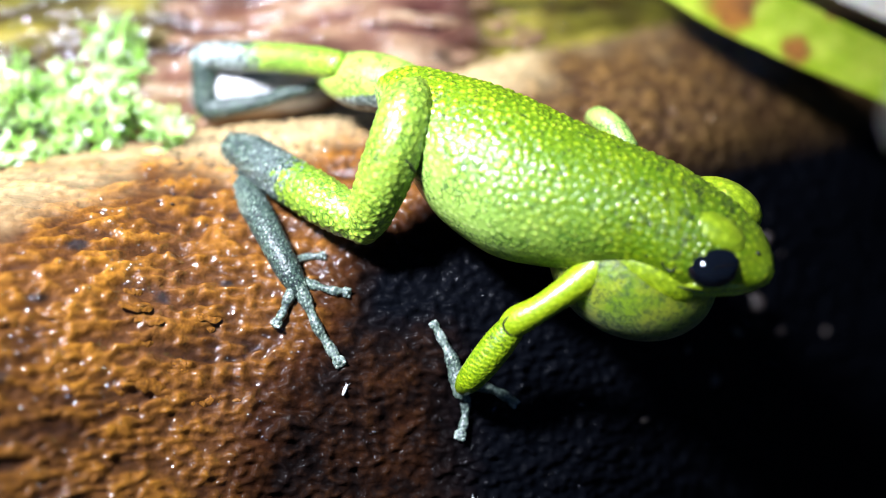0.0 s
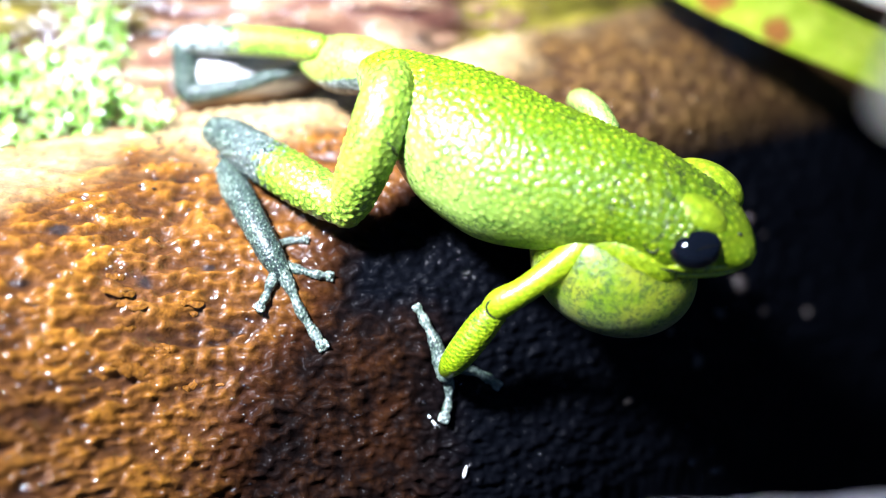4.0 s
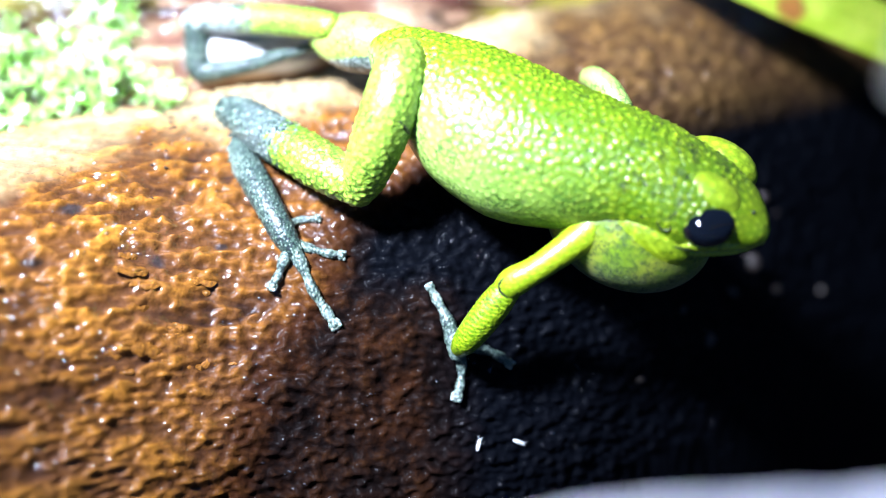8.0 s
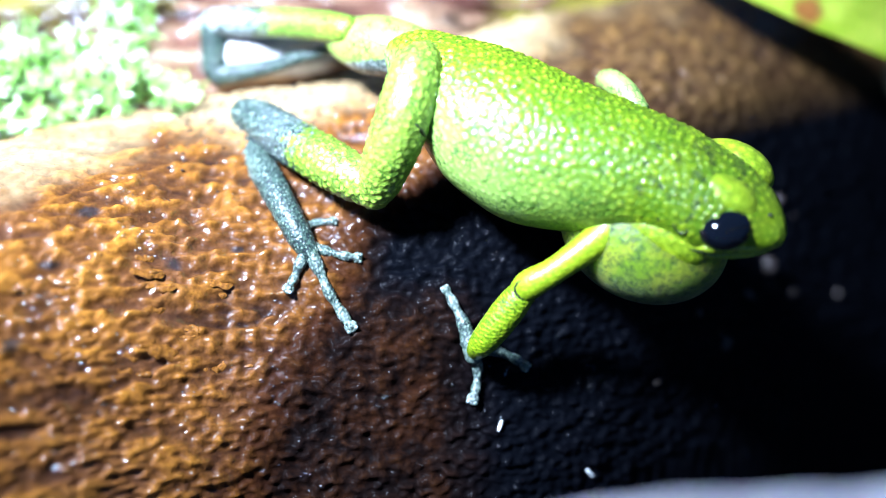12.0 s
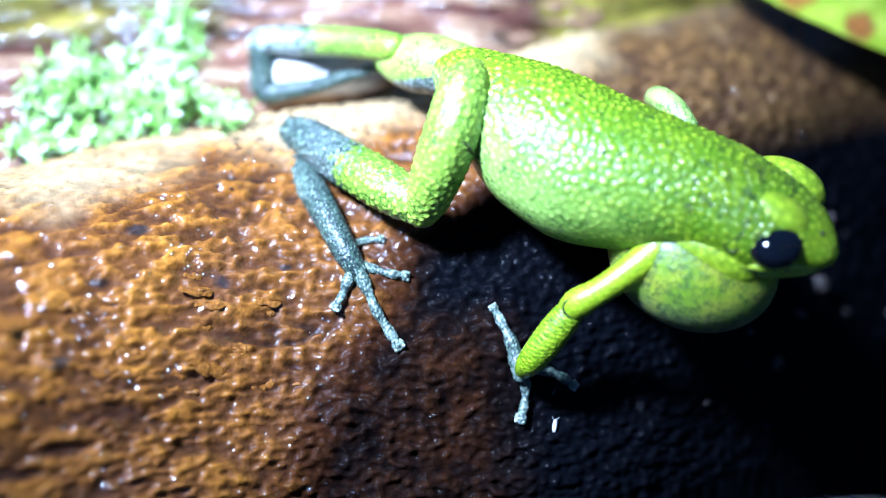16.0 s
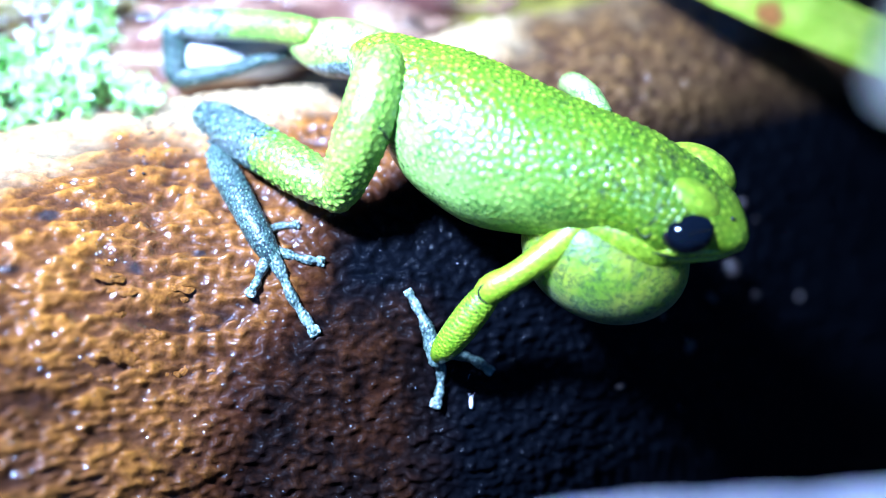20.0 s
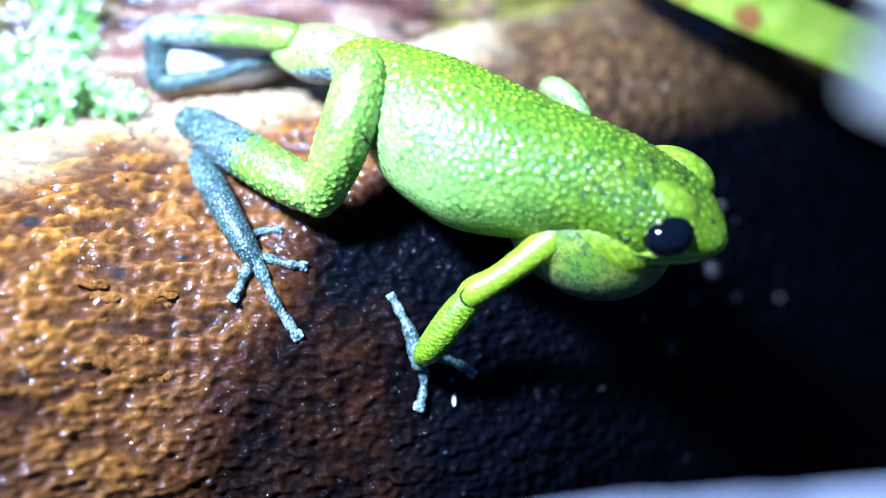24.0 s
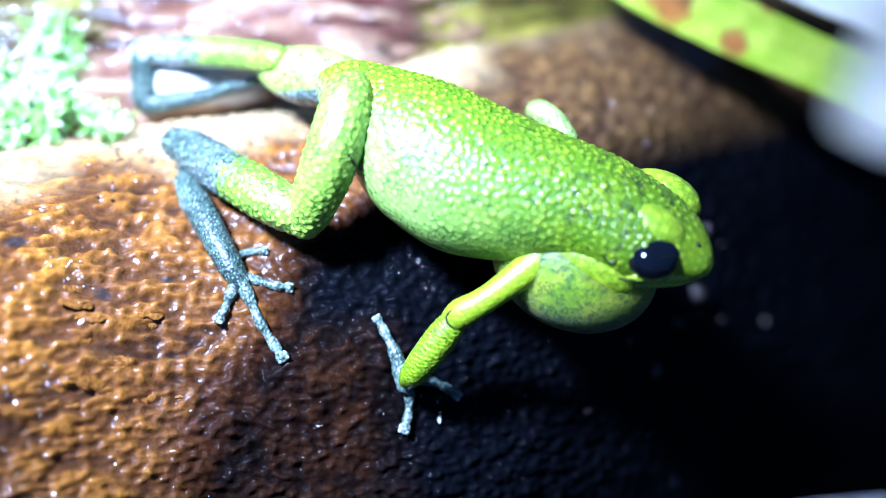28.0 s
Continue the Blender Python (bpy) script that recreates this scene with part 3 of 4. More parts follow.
def frog_body():
    # a, b, c, half size, flatness of the section
    rows = [(-2.97, 7.71, -2.06, 0.48, 1.0), (-2.49, 7.48, -1.96, 1.06, 1.0), (-1.82, 7.02, -1.80, 1.64, 1.0), (-0.89, 6.20, -1.55, 2.23, 1.0),
            (0.94, 4.70, -1.08, 3.16, 1.0), (2.75, 3.55, -0.65, 3.50, 1.0), (4.36, 2.72, -0.27, 3.50, 1.0), (6.80, 1.98, 0.27, 3.15, 1.0),
            (9.25, 1.40, 0.81, 2.72, 0.96), (11.49, 0.34, 1.35, 2.44, 0.86), (12.66, -0.20, 1.64, 2.05, 0.82), (13.49, -0.52, 1.84, 1.52, 0.82),
            (14.13, -0.98, 2.01, 0.90, 0.85), (14.45, -1.28, 2.10, 0.30, 1.0)]
    q = spline(rows, 340)
    cols = 250
    verts = []
    for a, b, c, m, flat in q:
        mid = W(a, b, c)
        for j in range(cols):
            t = 2 * math.pi * j / cols
            x, y = math.cos(t), math.sin(t)
            verts.append(tuple(mid + FAR_SIDE * (x * m * 1.04) + DORSAL * (y * m * 0.97 * flat)))
    verts = np.array(verts)
    faces = grid_faces(len(q), cols)
    way = np.repeat(np.linspace(0, 1, len(q)), cols)
    turn = np.tile(np.sin(np.linspace(0, 2 * math.pi, cols, endpoint=False)), len(q))
    amount = np.clip((turn + 0.12) * 1.25, 0.10, 1.0) * np.clip((0.86 - way) * 9, 0.12, 1) * np.clip(0.30 + 1.7 * way, 0, 1)
    verts, wart = warty(verts, faces, 0.37, 0.105, amount, 3)
    side = np.tile(np.cos(np.linspace(0, 2 * math.pi, cols, endpoint=False)), len(q))
    # mint flank skin, with the torch's blown white on the rump coloured in
    pale = np.clip((turn + 0.62) * 2.2, 0, 1) * np.clip((0.95 - turn) * 1.6, 0, 1) * np.clip((0.2 - side) * 2, 0, 1) * np.clip((0.62 - way) * 4.5, 0, 1)
    part("torso", verts, faces, SKIN, FROG, "granular yellow-green back and head", tone=np.zeros(len(verts)), wart=wart * np.clip((0.92 - way) * 8, 0.3, 0.9) + np.maximum(0.2 * np.clip(1.2 - way * 2.5, 0, 1), 0.45 * np.clip((way - 0.80) * 8, 0, 1)), pale=pale,
         sleek=np.clip((way - 0.72) * 9, 0, 1), mottle=np.clip((way - 0.45) * 3, 0.25, 1) * np.clip((turn - 0.1) * 2.5, 0, 1))
    return BVHTree.FromPolygons([tuple(v) for v in verts], faces)


BODY_TREE = frog_body()


def limb(name, rows, parent, label="", rings=40, sides=30, tone=0.0, gap=0.36, rise=0.06, seed=5, pale=0.0, sleek=0.2, slate_below=None):
    """tone: a number, or (start, end) along the limb; 1 is blue-grey."""
    v, f, way = tube(rows, rings, sides)
    lo, hi = tone if isinstance(tone, tuple) else (tone, tone)
    tones = lo + (hi - lo) * way
    if slate_below is not None:
        tones = tones + np.clip((slate_below - v @ np.array(W(0, 1, 0))) * 1.2, 0, 0.9)
    wart = np.zeros(len(v))
    if rise > 0:
        v, wart = warty(v, f, gap, rise, None, seed)
    wart = wart * (1 - sleek) + sleek * 0.62
    return part(name, v, f, SKIN, parent, label, tone=tones, wart=wart, sleek=np.full(len(v), sleek), pale=pale[0] + (pale[1] - pale[0]) * way if isinstance(pale, tuple) else np.full(len(v), pale))


def rested(rows):
    """Lays the far joints of a digit on the wood; their line of sight stays the same."""
    out = []
    for i, (a, b, c, r) in enumerate(rows):
        p = settle(a, b)
        low = p.dot(W(0, 0, 1)) + 0.75 * r
        low = c + (low - c) * min(1.0, (i + 0.4) / 1.4)
        k = (EYE_AT - low) / (EYE_AT - c)
        out.append((a * k, b * k, low, r))
    return out


def digit(name, rows, parent, tone=1.3, down=True):
    rows = [(a, b, c, r * (0.72 if 0 < i else 0.92)) for i, (a, b, c, r) in enumerate(rows)]
    if down:
        rows = rested(rows)
    v, f, way = tube(rows, 40, 22)
    knuckle = 1 + 0.16 * np.cos(way * 2 * math.pi * (len(rows) - 1)) * np.clip(way * 3, 0, 1)
    mid = np.repeat(v.reshape(-1, 22, 3).mean(axis=1), 22, axis=0)
    v = mid + (v - mid) * knuckle[:, None]
    v, wart = warty(v, f, 0.17, 0.022, None, 61)
    ob = part(name, v, f, SKIN, parent, tone=np.full(len(v), tone), wart=wart * 0.55 + 0.35, pale=0.25 * way)
    a, b, c, r = rows[-1]
    d = (W(*rows[-1][:3]) - W(*rows[-2][:3])).normalized()
    out = W(0, 0, 1)
    across = d.cross(out).normalized()
    rise_way = across.cross(d)
    pv, pf = blob(W(a, b, c), (d, across, rise_way), (r * 1.20, r * 1.22, r * 0.80), 14, 20)
    part("toe_disc", pv, pf, SKIN, ob, "pale toe disc", tone=np.full(len(pv), 1.3), wart=np.full(len(pv), 0.7), pale=np.full(len(pv), 0.35))
    for e in (-1, 1):
        pv, pf = blob(W(a, b, c) + d * r * 0.7 + across * (e * r * 0.72) + rise_way * r * 0.45, (d, across, rise_way), (r * 0.42, r * 0.42, r * 0.38), 10, 14)
        part("scute", pv, pf, SKIN, ob, "raised pale scute on the toe tip", tone=np.full(len(pv), 1.3), wart=np.full(len(pv), 0.9), pale=np.full(len(pv), 0.6))
    return ob


def near_hind_leg():
    # pale puts the torch's blown highlight into the thigh and knee colour
    thigh = limb("thigh", [(-1.26, 7.11, -0.20, 0.77), (-1.58, 6.38, 0.60, 1.17), (-2.13, 4.58, 0.90, 1.27), (-2.87, 2.71, 0.20, 1.18), (-3.42, 1.45, -0.60, 0.98), (-3.70, 0.94, -1.00, 0.78)], FROG, rings=120, sides=90, seed=11, pale=0.35, rise=0.070, gap=0.36, sleek=0.35)
    limb("shin", [(-3.54, 1.12, -1.00, 0.86), (-4.56, 1.65, -1.40, 1.05), (-5.96, 2.47, -2.40, 1.14), (-7.74, 3.51, -4.00, 1.12), (-9.34, 4.50, -5.80, 1.06), (-10.32, 4.99, -6.80, 0.88)], FROG,
         "green shin turning dark grey at the heel", rings=130, sides=80, tone=(-0.30, 1.25), seed=12, rise=0.090, gap=0.36, sleek=0.15, pale=(0.4, 0.0))
    THIGH_TREE = BVHTree.FromPolygons([v.co / MM + ORIGIN[FROG] for v in thigh.data.vertices], [tuple(q.vertices) for q in thigh.data.polygons])
    a0, a1 = settle(-1.64, 3.91, THIGH_TREE), settle(-1.24, 3.43, THIGH_TREE)
    v, f, _ = tube([(q.x, q.dot(W(0, 1, 0)), q.dot(W(0, 0, 1)), r) for q, r in ((a0, 0.05), ((a0 + a1) / 2 + W(0, 0, 0.05), 0.10), (a1, 0.06))], 8, 8)
    part("skin_nick", v, f, INK, FROG, "small dark nick in the skin")
    foot = limb("foot", [(-10.58, 4.80, -7.00, 0.68), (-10.12, 3.41, -6.00, 0.76), (-8.73, 1.49, -3.6, 0.72), (-7.91, 0.16, -2.6, 0.66), (-7.24, -1.03, -2.1, 0.61), (-6.77, -1.77, -2.01, 0.48)], FROG,
                "blue-grey foot", rings=110, sides=54, tone=1.3, rise=0.028, gap=0.17, sleek=0.08, seed=14)
    digit("toe", [(-7.04, -0.56, -2.4, 0.29), (-6.41, -0.38, -2.85, 0.24), (-5.76, -0.32, -3.13, 0.25)], foot)
    digit("toe", [(-6.68, -1.51, -2.13, 0.34), (-5.95, -1.75, -2.26, 0.29), (-5.16, -1.97, -2.41, 0.27), (-4.58, -2.05, -2.50, 0.30)], foot)
    digit("toe", [(-6.78, -1.69, -2.04, 0.45), (-6.31, -2.61, -1.84, 0.37), (-5.84, -3.66, -1.67, 0.32), (-5.31, -4.50, -1.59, 0.32), (-4.84, -5.23, -1.55, 0.36)], foot)
    digit("toe", [(-6.93, -1.69, -2.03, 0.40), (-7.29, -2.48, -1.88, 0.32), (-7.48, -3.00, -1.72, 0.29), (-7.73, -3.44, -1.59, 0.32)], foot)


def near_arm():
    upper = limb("upper_arm", [(8.1, 0.35, 0.5, 0.85), (7.25, -0.40, 1.15, 0.86), (6.55, -1.08, 1.30, 0.80), (5.53, -1.82, 1.4, 0.66), (4.31, -2.66, 1.25, 0.61), (3.37, -3.20, 0.9, 0.69), (2.97, -3.60, 0.45, 0.58)], FROG, rings=50, sides=28, gap=0.3, rise=0.02, seed=21, sleek=0.75)
    fore = limb("forearm", [(3.21, -3.40, 0.65, 0.60), (2.59, -4.18, 0.35, 0.73), (1.83, -5.19, -0.05, 0.72), (1.27, -5.94, -0.60, 0.62), (1.01, -6.33, -1.30, 0.47)], FROG, rings=50, sides=28, gap=0.15, rise=0.014, seed=22, sleek=0.25)
    skins = [BVHTree.FromPolygons([v.co / MM + ORIGIN[FROG] for v in ob.data.vertices], [tuple(q.vertices) for q in ob.data.polygons]) for ob in (upper, fore)]
    line = []
    for a, b, r in ((2.90, -3.02, 0.03), (2.74, -3.22, 0.055), (2.70, -3.42, 0.06), (2.76, -3.60, 0.06), (2.90, -3.76, 0.05), (3.08, -3.86, 0.03)):
        line.append((a, b, max(settle(a, b, tree).dot(W(0, 0, 1)) for tree in skins), r))
    v, f, _ = tube(line, 16, 8)
    part("elbow_crease", v, f, INK, FROG, "dark crease at the elbow")
    palm = limb("hand_pad", [(1.35, -5.66, -1.96, 0.40), (0.90, -6.22, -1.99, 0.53), (0.82, -6.73, -2.13, 0.37)], FROG, "blue-grey forefoot", rings=20, sides=20, tone=1.2, rise=0, sleek=1.0)
    digit("finger", [(0.69, -6.00, -1.97, 0.50), (0.35, -5.02, -2.23, 0.37), (-0.05, -4.23, -2.39, 0.29), (-0.40, -3.60, -2.52, 0.27)], palm)
    digit("finger", [(0.95, -6.60, -2.17, 0.37), (1.06, -7.41, -2.24, 0.29), (0.98, -8.20, -2.22, 0.27), (0.82, -8.73, -2.22, 0.34)], palm)
    digit("finger", [(1.35, -6.40, -2.29, 0.35), (2.16, -6.58, -2.50, 0.29), (2.84, -6.91, -2.81, 0.29), (3.33, -7.28, -3.07, 0.28)], palm)


def far_legs():
    limb("thigh", [(-1.05, 7.43, -3.20, 1.08), (-2.57, 7.95, -4.20, 1.37), (-3.99, 8.26, -5.20, 1.44), (-5.16, 8.58, -6.00, 1.12), (-5.67, 8.77, -6.40, 0.79)], FROG, rings=60, sides=40, gap=0.4, rise=0.03, seed=31, sleek=0.75, pale=0.6, slate_below=7.8)
    # pale whitens this grey shin further, painting in its overexposed top
    limb("shin", [(-5.18, 8.98, -4.90, 0.73), (-6.38, 9.28, -5.80, 0.77), (-8.55, 9.62, -7.10, 0.78), (-10.75, 9.83, -8.10, 0.77), (-12.15, 9.89, -8.60, 0.72), (-12.5, 9.85, -8.70, 0.6)], FROG,
         "green shin turning pale grey at the heel", rings=60, sides=32, tone=(-0.2, 1.3), rise=0.04, seed=32, pale=(0.2, 0.8))
    foot = limb("foot", [(-12.35, 9.92, -8.60, 0.59), (-12.29, 8.64, -9.00, 0.68), (-12.21, 7.47, -9.20, 0.65), (-11.40, 7.30, -9.00, 0.53), (-9.25, 7.60, -8.40, 0.38), (-7.71, 7.98, -7.80, 0.32), (-6.06, 8.29, -7.20, 0.26)], FROG,
                "blue-grey foot folded under the shin", rings=120, sides=44, tone=1.3, rise=0.03, gap=0.25, sleek=0.0, seed=15)
    digit("toe", [(-11.91, 7.64, -11.20, 0.36), (-10.32, 8.28, -11.60, 0.36), (-8.52, 8.49, -11.60, 0.30), (-7.28, 8.69, -11.20, 0.27)], foot, down=False)
    limb("far_arm", [(8.6, 4.74, -2.00, 0.56), (8.15, 5.60, -2.60, 0.58), (7.60, 6.16, -3.20, 0.58), (7.4, 6.35, -4.20, 0.52), (7.45, 6.20, -5.40, 0.42), (8.0, 6.2, -7.4, 0.42), (8.4, 6.4, -9.2, 0.4)], FROG, "pale green far arm", rings=40, sides=24, gap=0.3, rise=0.02, seed=34, sleek=0.75, pale=0.95)


def head_parts():
    axes = (FORWARD, FAR_SIDE, DORSAL)
    eye_c = W(11.66, -0.58, 2.84)
    v, f = blob(W(11.45, 0.70, 2.42), axes, (1.95, 1.06, 1.08), 60, 70)
    v, wart = warty(v, f, 0.45, 0.03, None, 41)
    part("eyelid", v, f, SKIN, FROG, "smooth yellow-green brow over the eye", tone=np.zeros(len(v)), wart=wart * 0.25 + 0.50, pale=np.zeros(len(v)), sleek=np.full(len(v), 0.6))
    ahead = (FORWARD + W(0, 1, 0) * 0.30).normalized()
    over = (DORSAL - ahead * DORSAL.dot(ahead)).normalized()
    v, f = blob(eye_c, (ahead, over.cross(ahead), over), (1.26, 1.25, 0.86), 40, 50)
    eye = part("eye", v, f, EYE_BLACK, FROG, "glossy black eye")
    v, f = blob(W(12.75, 1.97, -0.30), axes, (1.9, 1.15, 1.3), 50, 60)
    v, wart = warty(v, f, 0.4, 0.04, None, 42)
    part("eyelid", v, f, SKIN, FROG, "bulging lid of the far eye", tone=np.zeros(len(v)), wart=wart * 0.4 + 0.5, pale=np.zeros(len(v)), sleek=np.full(len(v), 0.7))
    v, f, _ = tube([(9.4, -1.10, 1.7, 0.05), (10.2, -1.38, 2.25, 0.15), (11.2, -1.58, 2.76, 0.24), (12.3, -1.60, 2.64, 0.26), (13.3, -1.52, 2.35, 0.26), (14.05, -1.42, 2.0, 0.2)], 50, 22)
    part("lip", v, f, SKIN, FROG, "yellow-green upper lip", tone=np.zeros(len(v)), wart=np.full(len(v), 0.7), pale=np.zeros(len(v)))
    v, f, _ = tube([(9.7, -1.40, 2.58, 0.02), (10.2, -1.63, 2.66, 0.03), (11.2, -1.80, 2.70, 0.035), (12.3, -1.84, 2.58, 0.04), (13.3, -1.76, 2.32, 0.04), (14.1, -1.62, 2.02, 0.03)], 40, 10)
    part("mouth_line", v, f, INK, FROG, "dark line of the mouth")
    v, f = blob(W(8.85, -0.98, 1.36), axes, (2.6, 1.20, 1.45), 40, 60)
    v, wart = warty(v, f, 0.34, 0.04, None, 43)
    part("cheek", v, f, SKIN, FROG, "smooth yellow-green cheek", tone=np.zeros(len(v)), wart=wart * 0.5 + 0.4, pale=np.zeros(len(v)), mottle=np.full(len(v), 0.3), sleek=np.full(len(v), 0.5))
    v, f, _ = tube([(9.4, -1.35, 1.10, 0.20), (10.4, -1.70, 1.75, 0.22), (11.4, -1.90, 2.10, 0.19), (12.6, -1.92, 2.08, 0.14), (13.4, -1.82, 1.96, 0.11), (14.0, -1.64, 1.82, 0.07)], 50, 24)
    part("lower_jaw", v, f, SKIN, FROG, "smooth yellow-green lower jaw", tone=np.zeros(len(v)), wart=np.full(len(v), 0.8), pale=np.zeros(len(v)))
    hit = BODY_TREE.find_nearest(W(13.75, -0.15, 3.0))[0]
    v, f = blob(hit, axes, (0.13, 0.1, 0.08), 8, 10)
    part("nostril", v, f, INK, FROG, "dark nostril")
    at = settle(9.77, -0.71, BODY_TREE)
    ring = []
    for k in range(9):
        t = math.pi * (0.95 + 1.1 * k / 8)
        p = at + FORWARD * (0.30 * math.cos(t)) + DORSAL * (0.24 * math.sin(t))
        q = BODY_TREE.find_nearest(p)[0]
        ring.append((q.x, q.dot(W(0, 1, 0)), q.dot(W(0, 0, 1)), 0.05))
    v, f, _ = tube(ring, 20, 8)
    part("eardrum_rim", v, f, INK, FROG, "dark rim of the eardrum")


near_hind_leg()
near_arm()
far_legs()
head_parts()


def vocal_sac():
    centre = W(8.55, -1.72, -0.45)
    v, f = blob(centre, (FORWARD, FAR_SIDE, DORSAL), (3.95, 3.3, 2.9), 40, 60)
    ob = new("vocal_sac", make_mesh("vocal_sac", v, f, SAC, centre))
    ob.parent = FROG
    tagged(ob, "swelling grey-green throat sac with dark mottling")
    return ob, (centre - ORIGIN[FROG]) * MM


SAC_OB, SAC_HOME = vocal_sac()
SAC_OB.location = SAC_HOME

# ---------------------------------------------------------------- leaves
def blade(name, rows, mat, label, stem=(), thick=0.22, curl=0.25, spots=(), steps=70, cols=16):
    """A leaf blade. Rows: a, b, c of the midrib, half width, and the direction (da, db, dc) across it."""
    q = spline([r[:4] for r in rows], steps)
    across = spline([r[4] for r in rows], steps)
    top, low, spot = [], [], []
    tan = np.gradient(q[:, :3], axis=0)
    for i in range(steps):
        d = across[i] / np.linalg.norm(across[i])
        up = np.cross(tan[i] / np.linalg.norm(tan[i]), d)
        up /= np.linalg.norm(up)
        if up[2] < 0:
            up = -up
        for j in range(cols):
            s = 2 * j / (cols - 1) - 1
            w = q[i, 3] * (1 + 0.03 * fbm(Vector((i * 0.25, s * 2, 4)), 2))
            p = q[i, :3] + d * (s * w) + up * (curl * q[i, 3] * s * s - 0.10 * math.exp(-(s / 0.08) ** 2))
            top.append(tuple(W(*(p + up * thick / 2))))
            low.append(tuple(W(*(p - up * thick / 2))))
            spot.append(max([0] + [math.exp(-((p[0] - x) ** 2 + (p[1] - y) ** 2) / (r * r)) for x, y, r in spots]))
    n = len(top)
    faces = grid_faces(steps, cols, closed=False)
    under = [tuple(reversed([k + n for k in f])) for f in faces]
    rim = []
    edge = [i * cols for i in range(steps)] + [(steps - 1) * cols + j for j in range(1, cols)] + [i * cols + cols - 1 for i in range(steps - 2, -1, -1)] + list(range(cols - 2, 0, -1))
    for k in range(len(edge)):
        e, g = edge[k], edge[(k + 1) % len(edge)]
        rim.append((e, g, g + n, e + n))
    base = W(*stem[-1][:3]) if stem else W(*rows[0][:3])
    ob = thing(name, base, label, "leaf")
    part("blade", top + low, faces + under + rim, mat, ob, spot=spot + spot)
    v, f, _ = tube([(*q[i, :3], 0.10 - 0.06 * i / steps) for i in range(0, steps, 5)], 60, 8)
    part("midrib", v, f, mat, ob, spot=[max([0] + [math.exp(-((k[0] - x) ** 2 + (k @ np.array(W(0, 1, 0)) - y) ** 2) / (r * r)) for x, y, r in spots]) for k in v])
    if stem:
        v, f, _ = tube([(*s, 0.5) for s in stem], 24, 10)
        part("stalk", v, f, mat, ob, spot=np.zeros(len(v)))
    return ob


def floor_point(a, y):
    """Slope-frame coordinates of the ground at world x = a, y."""
    p = Vector((a, y, GROUND_Z))
    return (a, p.dot(W(0, 1, 0)), p.dot(W(0, 0, 1)))


blade("spotted_leaf", [(53.64, -4.87, -24.0, 1.47, (0.4, 0.8, 0.3)), (37.06, 4.00, -17.0, 1.60, (0.4, 0.9, 0.2)), (28.75, 7.60, -13.5, 1.50, (0.35, 0.93, 0.1)),
                       (22.95, 10.04, -13.0, 1.50, (0.4, 0.92, 0.05)), (17.06, 12.76, -13.0, 1.70, (0.42, 0.9, 0)), (12.97, 15.38, -13.0, 1.95, (0.45, 0.88, 0)),
                       (10.31, 17.22, -13.2, 1.25, (0.5, 0.86, 0)), (9.17, 17.96, -13.4, 0.12, (0.5, 0.86, 0))],
      LEAF_GREEN, "yellow-green leaf blade with rusty brown blotches", stem=[(53.64, -4.87, -24.0), (64, -16, -34), floor_point(70, 14)],
      spots=[(15.8, 13.2, 1.64), (15.3, 14.7, 2.01), (16.6, 14.4, 1.38), (19.2, 10.8, 1.01), (21.1, 12.7, 0.51), (12.3, 15.5, 1.13), (17.9, 14.4, 0.51)])
blade("pale_leaf", [(30, -14, 6, 1.5, (0, 1, -0.5)), (17.93, -10.95, 21, 2.44, (0, 1, -0.3)), (12.17, -10.95, 22, 2.43, (0, 1, -0.3)), (6.49, -11.17, 22, 2.43, (0, 1, -0.3)), (1.22, -11.75, 21.4, 2.11, (0.05, 1, -0.3)), (-3.27, -12.8, 20, 1.15, (0.1, 1, -0.5)), (-5.34, -13.64, 19, 0.16, (0.1, 1, -0.5))],
      LEAF_PALE, "bleached whitish dead leaf in front of the log", stem=[(30, -14, 6), (36, -20, -4), floor_point(40, -30)])
blade("pale_leaf", [(40, 4, 2, 1, (0.4, -0.9, 0)), (22.12, 6.98, 24, 1.94, (0.4, -0.9, 0)), (16.35, 5.06, 30, 2.36, (0.4, -0.9, 0)), (13.38, 3.96, 31, 2.05, (0.4, -0.9, 0)), (11.9, 3.33, 31, 1.28, (0.4, -0.9, 0)), (10.97, 2.9, 31, 0.14, (0.4, -0.9, 0))],
      LEAF_WHITE, "bleached whitish leaf hanging beside the log", stem=[(40, 4, 2), (46, -8, -8), floor_point(48, -2)])
blade("pale_leaf", [(52.87, 6.34, -27.0, 1.06, (0.4, 0.8, -0.4)), (39.24, 9.68, -19.0, 2.98, (0.4, 0.8, -0.4)), (29.29, 13.63, -17.0, 3.09, (0.4, 0.85, -0.45)), (22.26, 16.61, -17.0, 2.77, (0.4, 0.85, -0.45)), (15.11, 20.96, -18.0, 0.32, (0.5, 0.8, -0.4))],
      LEAF_WHITE, "brightly lit whitish leaf behind the spotted one", stem=[(52.87, 6.34, -27.0), (60, -4, -34), floor_point(66, 26)])


